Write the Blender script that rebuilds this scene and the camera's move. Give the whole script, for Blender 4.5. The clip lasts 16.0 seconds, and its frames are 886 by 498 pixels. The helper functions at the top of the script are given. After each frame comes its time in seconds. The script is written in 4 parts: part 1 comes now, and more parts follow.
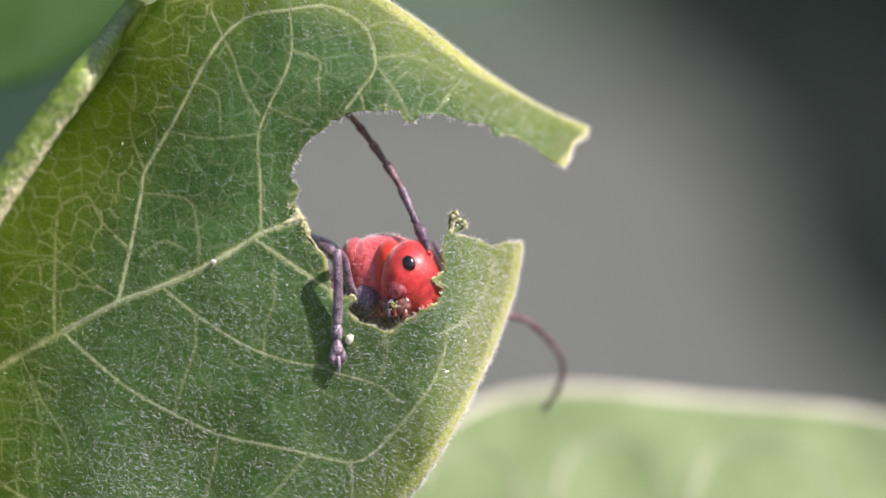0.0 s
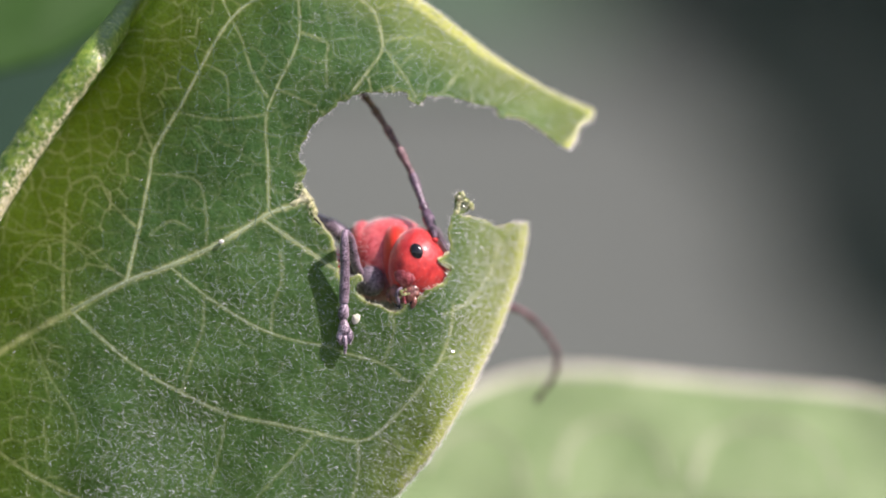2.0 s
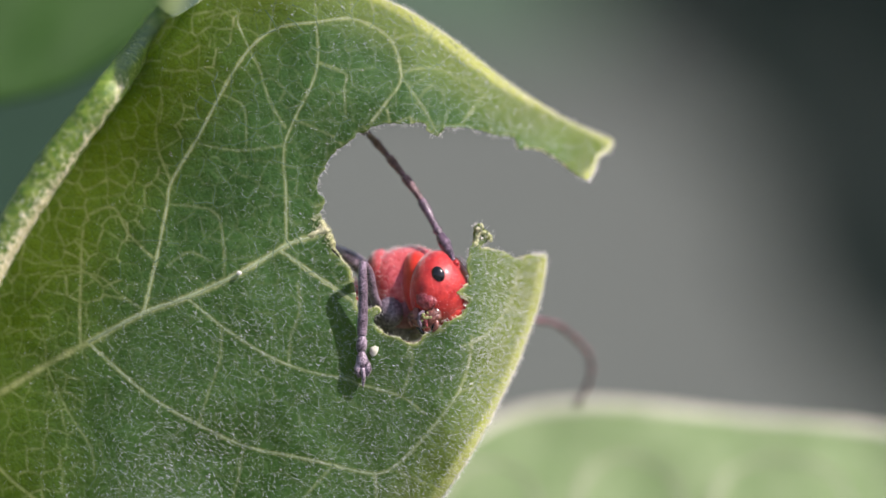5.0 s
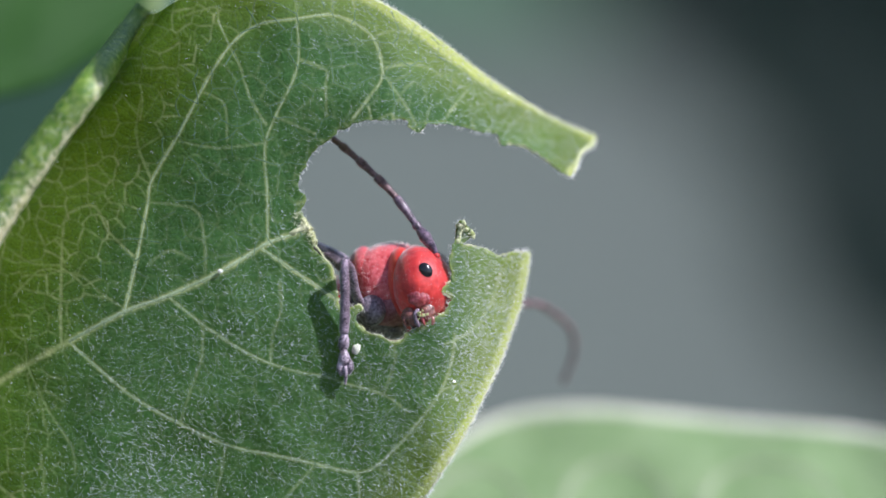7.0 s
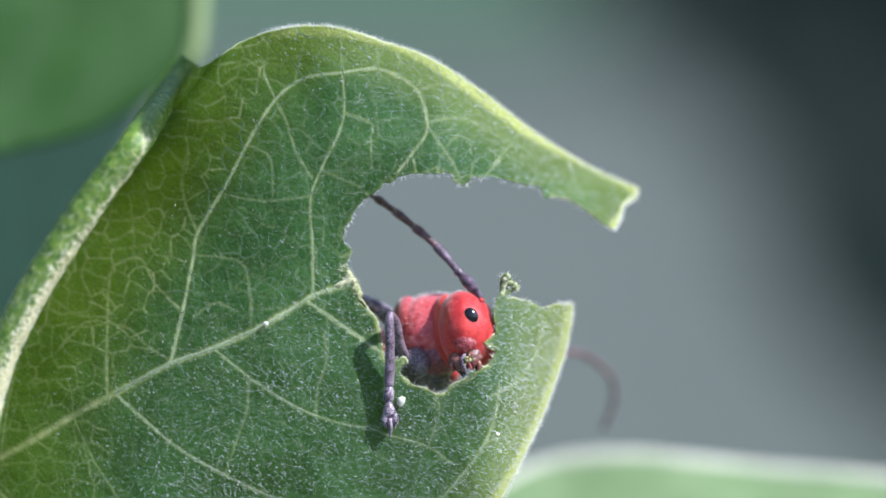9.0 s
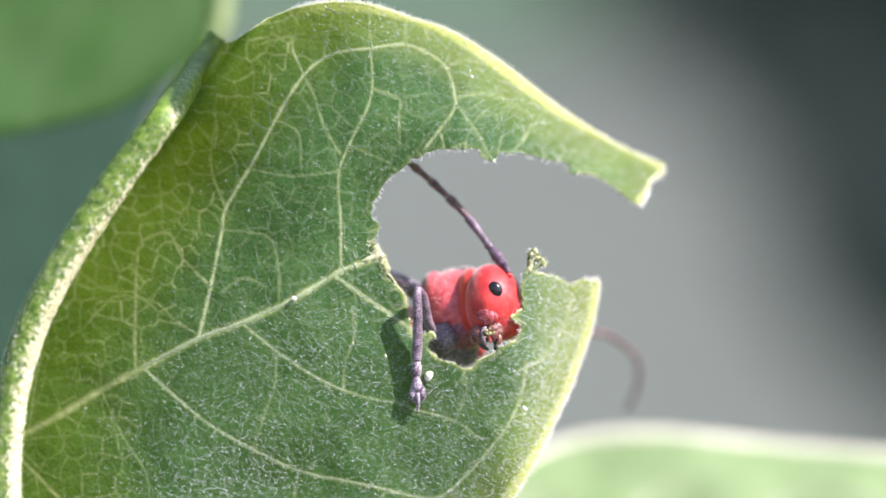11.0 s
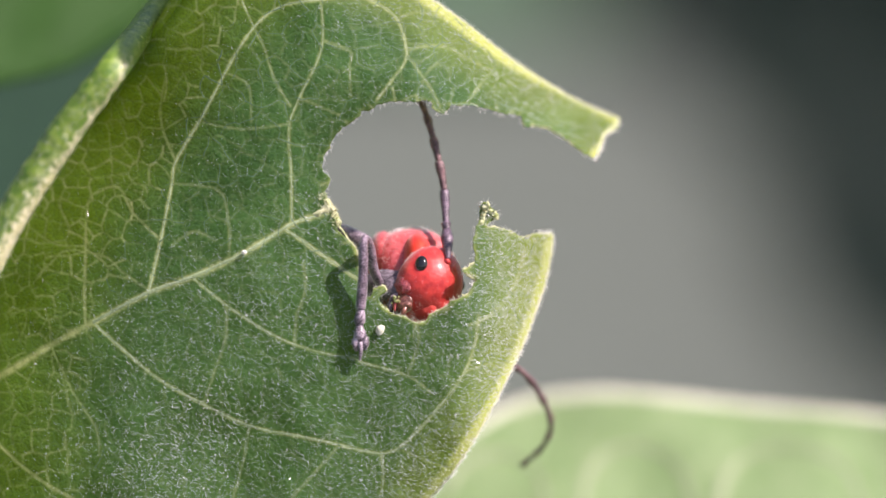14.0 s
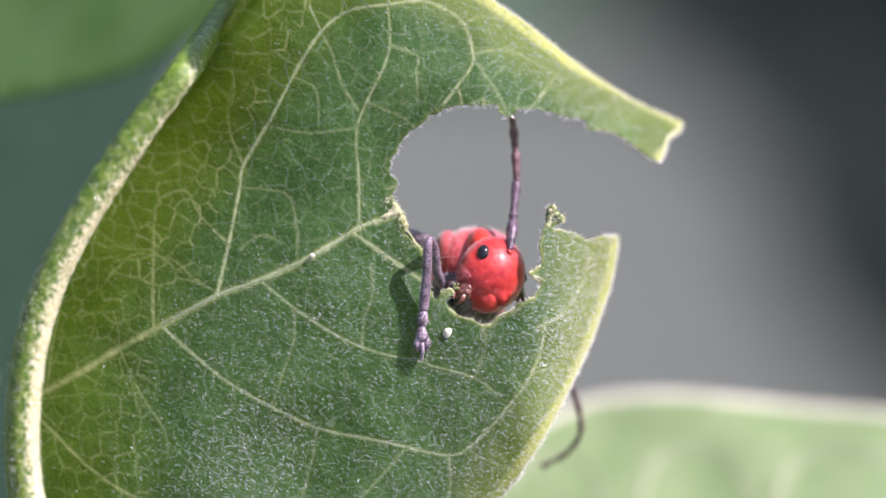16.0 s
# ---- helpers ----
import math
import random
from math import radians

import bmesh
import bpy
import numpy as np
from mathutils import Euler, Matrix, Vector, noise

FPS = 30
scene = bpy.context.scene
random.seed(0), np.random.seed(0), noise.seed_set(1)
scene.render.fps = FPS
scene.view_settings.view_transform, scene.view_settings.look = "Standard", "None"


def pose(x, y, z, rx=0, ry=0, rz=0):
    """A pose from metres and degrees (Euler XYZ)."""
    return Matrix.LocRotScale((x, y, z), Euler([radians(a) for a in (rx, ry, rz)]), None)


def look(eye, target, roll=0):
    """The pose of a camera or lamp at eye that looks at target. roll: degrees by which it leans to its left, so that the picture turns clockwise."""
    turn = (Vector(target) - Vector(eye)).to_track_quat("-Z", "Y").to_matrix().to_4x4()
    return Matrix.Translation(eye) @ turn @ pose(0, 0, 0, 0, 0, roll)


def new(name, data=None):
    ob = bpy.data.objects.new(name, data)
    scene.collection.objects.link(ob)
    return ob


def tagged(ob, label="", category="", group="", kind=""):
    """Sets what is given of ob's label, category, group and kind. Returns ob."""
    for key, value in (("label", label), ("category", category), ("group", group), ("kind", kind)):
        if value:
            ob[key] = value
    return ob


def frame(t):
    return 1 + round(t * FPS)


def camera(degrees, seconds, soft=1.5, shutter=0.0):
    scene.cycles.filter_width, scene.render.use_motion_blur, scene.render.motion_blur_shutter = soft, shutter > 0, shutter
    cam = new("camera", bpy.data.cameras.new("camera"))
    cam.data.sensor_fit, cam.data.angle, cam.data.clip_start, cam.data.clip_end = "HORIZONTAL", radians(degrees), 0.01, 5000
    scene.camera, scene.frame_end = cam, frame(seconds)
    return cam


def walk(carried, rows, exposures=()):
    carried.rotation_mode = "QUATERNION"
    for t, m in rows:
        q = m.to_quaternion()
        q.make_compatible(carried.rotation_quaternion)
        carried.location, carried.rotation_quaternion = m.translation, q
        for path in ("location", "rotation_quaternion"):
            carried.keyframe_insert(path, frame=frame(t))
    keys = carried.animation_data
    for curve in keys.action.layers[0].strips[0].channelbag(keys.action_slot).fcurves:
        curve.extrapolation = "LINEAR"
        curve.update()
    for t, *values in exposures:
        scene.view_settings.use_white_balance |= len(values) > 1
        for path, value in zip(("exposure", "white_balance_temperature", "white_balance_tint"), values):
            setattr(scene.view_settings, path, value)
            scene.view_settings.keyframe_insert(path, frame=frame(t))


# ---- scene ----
from mathutils import kdtree

S, D = 2.5e-5, 0.2          # metres per unit of the plan at the subject; camera to subject
PITCH = radians(10)
EYE = Vector((0, 0, 1.0))
RIGHT, FWD, UP = Vector((1, 0, 0)), Vector((0, math.cos(PITCH), -math.sin(PITCH))), Vector((0, math.sin(PITCH), math.cos(PITCH)))
BASIS = Matrix((RIGHT, FWD, UP)).transposed().to_4x4()
PLANE = Matrix.Translation(EYE + FWD * D) @ BASIS      # x right, y away, z up, at the subject


def L(u, v, d=0.0):
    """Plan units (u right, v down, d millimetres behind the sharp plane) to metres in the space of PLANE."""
    k = 1 + d * 0.001 / D
    return Vector(((u - 784) * S * k, d * 0.001, (441 - v) * S * k))


# ---- camera ----
cam = camera(math.degrees(2 * math.atan(784 * S / D)), 16.0, soft=1.6)
cam.data.dof.use_dof = True
cam.data.dof.focus_distance = D
cam.data.dof.aperture_fstop = 21.0


def eye_pose(dx, dy, k, r):
    """Camera pose that shifts the plan by dx, dy, scales it by k and turns it by r degrees clockwise."""
    a = radians(r)
    ox = -(dx * math.cos(a) + dy * math.sin(a)) / k
    oy = -(-dx * math.sin(a) + dy * math.cos(a)) / k
    eye = EYE + RIGHT * ox * S - UP * oy * S - FWD * (D / k - D)
    return Matrix.Translation(eye) @ BASIS @ pose(0, 0, 0, 90, 0, 0) @ pose(0, 0, 0, 0, 0, r)


CAMERA_ROWS = [
    (0.0, -93.7, -29.9, 1.0020, -0.20), (0.5, -83.9, -40.1, 1.0000, -0.09), (1.0, -104.1, -91.4, 0.9950, -0.06),
    (1.5, -72.1, -101.3, 0.9940, -0.15), (2.0, -82.2, -64.2, 0.9940, -0.06), (2.5, -15.4, -73.0, 0.9900, 0.05),
    (3.0, -53.6, -51.0, 0.9910, -0.06), (3.5, -49.7, -91.4, 0.9920, -0.05), (4.0, -59.0, -25.3, 1.0000, -0.10),
    (4.2, -52.6, -6.8, 0.9990, 0.0), (6.3, -48.6, -17.6, 0.9980, 0.05), (6.5, -66.7, -49.2, 0.9980, -0.06),
    (7.0, -81.3, -12.9, 1.0040, -0.20), (7.5, -64.9, -3.3, 1.0030, -0.04), (8.0, 0.0, 0.0, 1.0000, 0.0),
    (8.5, -13.7, 29.2, 0.9994, 0.03), (9.0, -2.2, 80.8, 0.9985, -0.08), (9.5, 15.9, 11.2, 0.9960, -0.20),
    (10.0, 63.7, 41.5, 0.9940, -0.14), (10.2, 46.9, 34.3, 0.9950, -0.09), (12.3, 46.5, 41.0, 0.9960, 0.05),
    (12.5, 32.0, 4.9, 1.0000, -0.05), (13.0, 15.9, -2.1, 1.0020, 0.0), (13.5, -51.2, -23.8, 1.0040, -0.07),
    (14.0, -39.0, -46.2, 1.0030, -0.14), (14.5, 17.3, -50.4, 1.0020, -0.05), (15.0, -48.6, -72.5, 0.9960, -0.28),
    (15.5, 24.7, -31.4, 0.9900, -0.40), (16.0, 79.5, -40.5, 0.9980, -0.20)]
EXPOSURES = [(0.0, 0.38, 6930, 27), (1.5, 0.30, 6930, 27), (3.0, 0.32, 6880, 26), (4.2, 0.20, 6830, 24), (6.3, 0.15, 6550, 20), (6.5, -0.35, 6100, 14),
             (7.0, 0.18, 5950, 15), (7.5, 0.45, 5950, 13), (8.0, 0.52, 6150, 17), (8.5, 0.11, 5800, 15), (9.0, 0.38, 5750, 13), (9.5, 0.82, 6200, 18), (10.0, 1.10, 6700, 23),
             (10.2, 1.05, 6700, 23), (12.3, 0.75, 6100, 17), (12.5, 0.66, 6200, 18), (13.0, 0.86, 6600, 21), (13.5, 0.76, 7000, 26), (14.0, 0.52, 7000, 23), (14.5, -0.20, 5800, 18),
             (15.0, 0.28, 6100, 18), (15.5, 0.42, 6100, 23), (16.0, 0.56, 6500, 30)]
walk(cam, [(t, eye_pose(dx, dy, k, r)) for t, dx, dy, k, r in CAMERA_ROWS], EXPOSURES)

# ---- light ----
SUN_WAY = (RIGHT * 0.58 + UP * 0.66 - FWD * 0.34).normalized()     # towards the sun
world = bpy.data.worlds.new("sky")
scene.world = world
world.use_nodes = True
sky = world.node_tree.nodes.new("ShaderNodeTexSky")
sky.sky_type, sky.sun_disc = "NISHITA", False
sky.sun_elevation = math.asin(SUN_WAY.z)
sky.sun_rotation = math.atan2(SUN_WAY.x, SUN_WAY.y)
background = world.node_tree.nodes["Background"]
world.node_tree.links.new(sky.outputs[0], background.inputs[0])
background.inputs[1].default_value = 0.10
sun = new("sun", bpy.data.lights.new("sun", "SUN"))
sun.data.energy, sun.data.angle, sun.data.color = 5.0, radians(0.6), (1.0, 0.95, 0.93)
sun.matrix_world = look((0, 0, 5), Vector((0, 0, 5)) - SUN_WAY)


# ---- materials ----
def nodes_of(name):
    m = bpy.data.materials.new(name)
    m.use_nodes = True
    nt = m.node_tree
    return m, nt, nt.nodes["Principled BSDF"], nt.nodes["Material Output"]


def add(nt, kind, **values):
    n = nt.nodes.new(kind)
    for key, value in values.items():
        n.inputs[key.replace("_", " ")].default_value = value
    return n


def ramp(nt, source, stops):
    r = nt.nodes.new("ShaderNodeValToRGB")
    while len(r.color_ramp.elements) < len(stops):
        r.color_ramp.elements.new(0.5)
    for e, (p, c) in zip(r.color_ramp.elements, stops):
        e.position, e.color = p, (*c, 1)
    nt.links.new(source, r.inputs[0])
    return r.outputs[0]


def blend(nt, factor, a, b, how="MIX"):
    m = nt.nodes.new("ShaderNodeMix")
    m.data_type, m.blend_type = "RGBA", how
    for socket, value in ((m.inputs[0], factor), (m.inputs[6], a), (m.inputs[7], b)):
        if isinstance(value, (int, float)):
            socket.default_value = value
        elif isinstance(value, tuple):
            socket.default_value = (*value, 1)
        else:
            nt.links.new(value, socket)
    return m.outputs[2]


def maths(nt, how, a, b=0.0):
    m = nt.nodes.new("ShaderNodeMath")
    m.operation = how
    for socket, value in zip(m.inputs, (a, b)):
        if isinstance(value, (int, float)):
            socket.default_value = value
        else:
            nt.links.new(value, socket)
    return m.outputs[0]


def flat_place(nt, scale):
    """The place on the blade, x and z alone, in millimetres times scale, slightly wandering."""
    co = nt.nodes.new("ShaderNodeTexCoord")
    apart = nt.nodes.new("ShaderNodeSeparateXYZ")
    nt.links.new(co.outputs["Object"], apart.inputs[0])
    joined = nt.nodes.new("ShaderNodeCombineXYZ")
    nt.links.new(apart.outputs[0], joined.inputs[0])
    nt.links.new(apart.outputs[2], joined.inputs[1])
    grow = nt.nodes.new("ShaderNodeVectorMath")
    grow.operation = "SCALE"
    grow.inputs[3].default_value = 1000 * scale
    nt.links.new(joined.outputs[0], grow.inputs[0])
    wander = add(nt, "ShaderNodeTexNoise", Scale=0.9, Detail=3.0)
    nt.links.new(grow.outputs[0], wander.inputs["Vector"])
    away = nt.nodes.new("ShaderNodeVectorMath")
    away.operation = "MULTIPLY_ADD"
    away.inputs[1].default_value = (0.55, 0.55, 0)
    nt.links.new(wander.outputs["Color"], away.inputs[0])
    nt.links.new(grow.outputs[0], away.inputs[2])
    return away.outputs[0]


def leaf_material(name, dark, light, vein, glow, net=1.0, through_light=0.42, backlit_tint=None):
    """Downy leaf: net of fine veins in two sizes, mottled green, light passing through."""
    m, nt, p, out = nodes_of(name)
    place = flat_place(nt, 1.0)

    def cells(size):
        c = nt.nodes.new("ShaderNodeTexVoronoi")
        c.voronoi_dimensions, c.feature = "2D", "DISTANCE_TO_EDGE"
        c.inputs["Scale"].default_value = size
        nt.links.new(place, c.inputs["Vector"])
        return c.outputs["Distance"]
    wide, fine = cells(0.74), cells(2.1)
    wide_line = ramp(nt, wide, ((0.0, (1, 1, 1)), (0.04, (0, 0, 0))))
    fine_line = ramp(nt, fine, ((0.0, (0.55, 0.55, 0.55) if backlit_tint else (0.35, 0.35, 0.35)), (0.055, (0, 0, 0))))
    patch = add(nt, "ShaderNodeTexNoise", Scale=0.35, Detail=4.0)
    nt.links.new(place, patch.inputs["Vector"])
    grain = add(nt, "ShaderNodeTexNoise", Scale=9.0, Detail=5.0)
    nt.links.new(place, grain.inputs["Vector"])
    tone = maths(nt, "ADD", maths(nt, "MULTIPLY", patch.outputs[0], 0.55), maths(nt, "MULTIPLY", grain.outputs[0], 0.45))
    body = ramp(nt, tone, ((0.36, dark), (0.66, light)))
    if backlit_tint:
        # yellow-olive tint puts light shining through the blade into its colour
        backlit = nt.nodes.new("ShaderNodeAttribute")
        backlit.attribute_name = "backlight"
        body = blend(nt, maths(nt, "MULTIPLY", backlit.outputs["Fac"], 0.72), body, backlit_tint)
        course = nt.nodes.new("ShaderNodeAttribute")
        course.attribute_name = "veining"
        rim = nt.nodes.new("ShaderNodeAttribute")
        rim.attribute_name = "edging"
        # pale edge tissue, with sunlight on rims and flap mixed into the colour
        body = blend(nt, maths(nt, "MULTIPLY", rim.outputs["Fac"], maths(nt, "ADD", 0.35, grain.outputs[0])), body, (0.60, 0.66, 0.20))
    lines = maths(nt, "MINIMUM", maths(nt, "ADD", maths(nt, "MULTIPLY", wide_line, 0.12 if backlit_tint else 0.25), fine_line), 1.0)
    colour = blend(nt, maths(nt, "MULTIPLY", lines, 0.7 * net), body, vein)
    blotch = ramp(nt, maths(nt, "ADD", maths(nt, "MULTIPLY", grain.outputs[0], 0.6), maths(nt, "MULTIPLY", patch.outputs[0], 0.4)), ((0.38, tuple(0.68 * c for c in glow)), (0.60, glow)))
    shine = blend(nt, maths(nt, "MULTIPLY", lines, (0.9 if backlit_tint else 0.5) * net), blotch, vein)
    if backlit_tint:
        beads = maths(nt, "MINIMUM", maths(nt, "MULTIPLY", course.outputs["Fac"], maths(nt, "ADD", 0.60, maths(nt, "MULTIPLY", grain.outputs[0], 0.9))), 1.0)
        colour = blend(nt, beads, colour, (0.46, 0.51, 0.23))
        shine = blend(nt, beads, shine, (0.84, 0.86, 0.26))
    nt.links.new(colour, p.inputs["Base Color"])
    p.inputs["Roughness"].default_value = 0.62
    p.inputs["Specular IOR Level"].default_value = 0.2
    p.inputs["Sheen Weight"].default_value = 0.03
    height = maths(nt, "ADD", maths(nt, "MULTIPLY", maths(nt, "MINIMUM", fine, 0.25), 1.0), maths(nt, "MULTIPLY", grain.outputs[0], 0.55))
    height = maths(nt, "ADD", height, maths(nt, "MULTIPLY", maths(nt, "MINIMUM", wide, 0.2), 0.4))
    bump = nt.nodes.new("ShaderNodeBump")
    bump.inputs["Strength"].default_value = 0.3
    bump.inputs["Distance"].default_value = 0.00012
    nt.links.new(height, bump.inputs["Height"])
    nt.links.new(bump.outputs[0], p.inputs["Normal"])
    lucent = nt.nodes.new("ShaderNodeBsdfTranslucent")
    nt.links.new(shine, lucent.inputs[0])
    nt.links.new(bump.outputs[0], lucent.inputs["Normal"])
    mix = nt.nodes.new("ShaderNodeMixShader")
    mix.inputs[0].default_value = through_light
    if backlit_tint:
        nt.links.new(maths(nt, "MINIMUM", maths(nt, "ADD", 0.21, maths(nt, "MULTIPLY", backlit.outputs["Fac"], 0.5)), through_light), mix.inputs[0])
    nt.links.new(p.outputs[0], mix.inputs[1])
    nt.links.new(lucent.outputs[0], mix.inputs[2])
    nt.links.new(mix.outputs[0], out.inputs[0])
    return m


def plain_material(name, a, b, size, rough=0.5, relief=0.00003, detail=5.0, lucent=0.0, metal=0.0, coat=0.0, under=0.0, bloom=0.0, spread=0.14):
    """Two tones mixed by noise of the given grain (per metre), with fine relief."""
    m, nt, p, out = nodes_of(name)
    co = nt.nodes.new("ShaderNodeTexCoord")
    grain = add(nt, "ShaderNodeTexNoise", Scale=size, Detail=detail)
    large = add(nt, "ShaderNodeTexNoise", Scale=size * 0.13, Detail=2.0)
    for n in (grain, large):
        nt.links.new(co.outputs["Object"], n.inputs["Vector"])
    tone = maths(nt, "ADD", maths(nt, "MULTIPLY", grain.outputs[0], 0.6), maths(nt, "MULTIPLY", large.outputs[0], 0.4))
    nt.links.new(ramp(nt, tone, ((0.5 - spread, a), (0.5 + spread, b))), p.inputs["Base Color"])
    p.inputs["Roughness"].default_value, p.inputs["Metallic"].default_value = rough, metal
    p.inputs["Coat Weight"].default_value, p.inputs["Coat Roughness"].default_value = coat, 0.2
    p.inputs["Sheen Weight"].default_value, p.inputs["Sheen Roughness"].default_value = bloom, 0.4
    if under:
        p.inputs["Subsurface Weight"].default_value = under
        p.inputs["Subsurface Radius"].default_value = (1.0, 0.25, 0.1)
        p.inputs["Subsurface Scale"].default_value = 0.0006
    bump = nt.nodes.new("ShaderNodeBump")
    bump.inputs["Strength"].default_value, bump.inputs["Distance"].default_value = 0.6, relief
    nt.links.new(grain.outputs[0], bump.inputs["Height"])
    nt.links.new(bump.outputs[0], p.inputs["Normal"])
    if lucent:
        t = nt.nodes.new("ShaderNodeBsdfTranslucent")
        t.inputs[0].default_value = (*b, 1)
        mix = nt.nodes.new("ShaderNodeMixShader")
        mix.inputs[0].default_value = lucent
        nt.links.new(p.outputs[0], mix.inputs[1])
        nt.links.new(t.outputs[0], mix.inputs[2])
        nt.links.new(mix.outputs[0], out.inputs[0])
    return m


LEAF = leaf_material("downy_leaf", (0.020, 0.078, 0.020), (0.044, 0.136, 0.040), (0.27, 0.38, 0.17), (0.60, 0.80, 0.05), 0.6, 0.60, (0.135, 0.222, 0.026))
UNDER = leaf_material("leaf_underside", (0.22, 0.34, 0.15), (0.30, 0.42, 0.20), (0.40, 0.48, 0.26), (0.86, 0.90, 0.50), 0.5, 0.8)
# the next three leaf greens include the sunlight or shade on each leaf
LEAF_BACK = leaf_material("sunlit_pale_leaf", (0.21, 0.35, 0.14), (0.335, 0.465, 0.24), (0.62, 0.66, 0.48), (0.46, 0.57, 0.24), 0.8, 0.35)
LEAF_SHADE = leaf_material("shade_dark_leaf", (0.020, 0.080, 0.010), (0.031, 0.103, 0.015), (0.08, 0.15, 0.04), (0.10, 0.20, 0.02), 0.6, 0.3)
LEAF_DEEP = leaf_material("shade_teal_leaf", (0.022, 0.060, 0.040), (0.034, 0.085, 0.055), (0.07, 0.12, 0.07), (0.05, 0.12, 0.04), 0.5, 0.2)
VEIN = plain_material("pale_vein", (0.27, 0.37, 0.17), (0.48, 0.57, 0.33), 14000, 0.6, 0.00006, lucent=0.1)
NET = plain_material("thin_vein", (0.075, 0.165, 0.07), (0.18, 0.29, 0.16), 9000, 0.65, 0.00003, lucent=0.15)
def rib_material(name):
    """Downy midrib: green flank, sun highlight coloured cream where the attribute says so, blistered skin."""
    m, nt, p, out = nodes_of(name)
    co = nt.nodes.new("ShaderNodeTexCoord")
    blister = nt.nodes.new("ShaderNodeTexVoronoi")
    blister.inputs["Scale"].default_value = 7500
    grain = add(nt, "ShaderNodeTexNoise", Scale=9000.0, Detail=4.0)
    patch = add(nt, "ShaderNodeTexNoise", Scale=3200.0, Detail=3.0)
    for n in (blister, grain, patch):
        nt.links.new(co.outputs["Object"], n.inputs["Vector"])
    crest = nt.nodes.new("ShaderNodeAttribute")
    crest.attribute_name = "sunward"
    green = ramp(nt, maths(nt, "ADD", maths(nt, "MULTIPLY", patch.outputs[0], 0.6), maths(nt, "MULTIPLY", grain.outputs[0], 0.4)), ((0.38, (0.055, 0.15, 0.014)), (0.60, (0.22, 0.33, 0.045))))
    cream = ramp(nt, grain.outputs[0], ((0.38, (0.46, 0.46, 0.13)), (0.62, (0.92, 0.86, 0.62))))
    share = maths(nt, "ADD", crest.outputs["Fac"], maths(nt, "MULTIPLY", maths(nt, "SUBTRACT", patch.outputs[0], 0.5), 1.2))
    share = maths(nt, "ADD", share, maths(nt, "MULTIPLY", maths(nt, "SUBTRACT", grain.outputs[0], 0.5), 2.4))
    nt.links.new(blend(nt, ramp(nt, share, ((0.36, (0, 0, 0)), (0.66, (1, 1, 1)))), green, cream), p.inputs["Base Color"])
    p.inputs["Roughness"].default_value = 0.36
    bump = nt.nodes.new("ShaderNodeBump")
    bump.inputs["Strength"].default_value, bump.inputs["Distance"].default_value = 0.55, 0.00006
    nt.links.new(maths(nt, "ADD", maths(nt, "MULTIPLY", blister.outputs["Distance"], -0.9), grain.outputs[0]), bump.inputs["Height"])
    nt.links.new(bump.outputs[0], p.inputs["Normal"])
    return m


MIDRIB = rib_material("downy_midrib")
RIB = plain_material("pale_rib", (0.15, 0.26, 0.04), (0.36, 0.44, 0.12), 4200, 0.5, 0.00005, lucent=0.05)
CUT = plain_material("chewed_rim", (0.50, 0.58, 0.20), (0.88, 0.88, 0.58), 9000, 0.6, 0.00001, lucent=0.3)
TORN = plain_material("torn_tissue", (0.52, 0.58, 0.22), (0.94, 0.91, 0.66), 16000, 0.6, 0.00001, lucent=0.25)
SOFT = plain_material("cream_rim", (0.60, 0.64, 0.46), (0.76, 0.77, 0.62), 3000, 0.6, 0.00003, lucent=0.2)
FAINT = plain_material("faint_vein", (0.32, 0.41, 0.22), (0.46, 0.54, 0.34), 3000, 0.6, 0.00003, lucent=0.3)
DOWN = plain_material("white_down", (0.82, 0.83, 0.78), (0.95, 0.95, 0.92), 3000, 0.18, 0.0, lucent=0.35)
CRUMB = plain_material("pale_crumb", (0.55, 0.56, 0.42), (0.75, 0.74, 0.62), 9000, 0.6, 0.00005)
RED = plain_material("red_cuticle", (0.40, 0.009, 0.013), (0.79, 0.066, 0.052), 2600, 0.48, 0.00007, coat=0.14, under=0.25, bloom=0.42)
PINK = plain_material("downy_red_cuticle", (0.50, 0.028, 0.034), (0.84, 0.21, 0.22), 4200, 0.42, 0.00004, coat=0.35, under=0.2, bloom=0.42)
ORANGE = plain_material("orange_cuticle", (0.66, 0.026, 0.016), (0.80, 0.066, 0.030), 3500, 0.4, 0.00001, coat=0.15, under=0.3, bloom=0.3)
BLACK = plain_material("black_cuticle", (0.006, 0.006, 0.007), (0.02, 0.02, 0.024), 9000, 0.2, 0.00001, coat=0.6)
DARK = plain_material("grey_violet_down", (0.036, 0.026, 0.034), (0.40, 0.30, 0.375), 14000, 0.28, 0.00004, coat=0.45, bloom=0.3, spread=0.11)
LILAC = plain_material("pale_lilac_down", (0.07, 0.05, 0.068), (0.56, 0.45, 0.53), 14000, 0.35, 0.00004, coat=0.3, bloom=0.3, spread=0.075)
ROOT = plain_material("dark_violet_feeler", (0.010, 0.006, 0.010), (0.24, 0.165, 0.225), 22000, 0.3, 0.00004, coat=0.4, spread=0.075)
FEELER = plain_material("reddish_brown_feeler", (0.055, 0.024, 0.026), (0.30, 0.18, 0.19), 22000, 0.4, 0.00003, spread=0.075)
MOUTH = plain_material("brown_mouthparts", (0.030, 0.008, 0.008), (0.42, 0.16, 0.12), 16000, 0.3, 0.00005, coat=0.6)
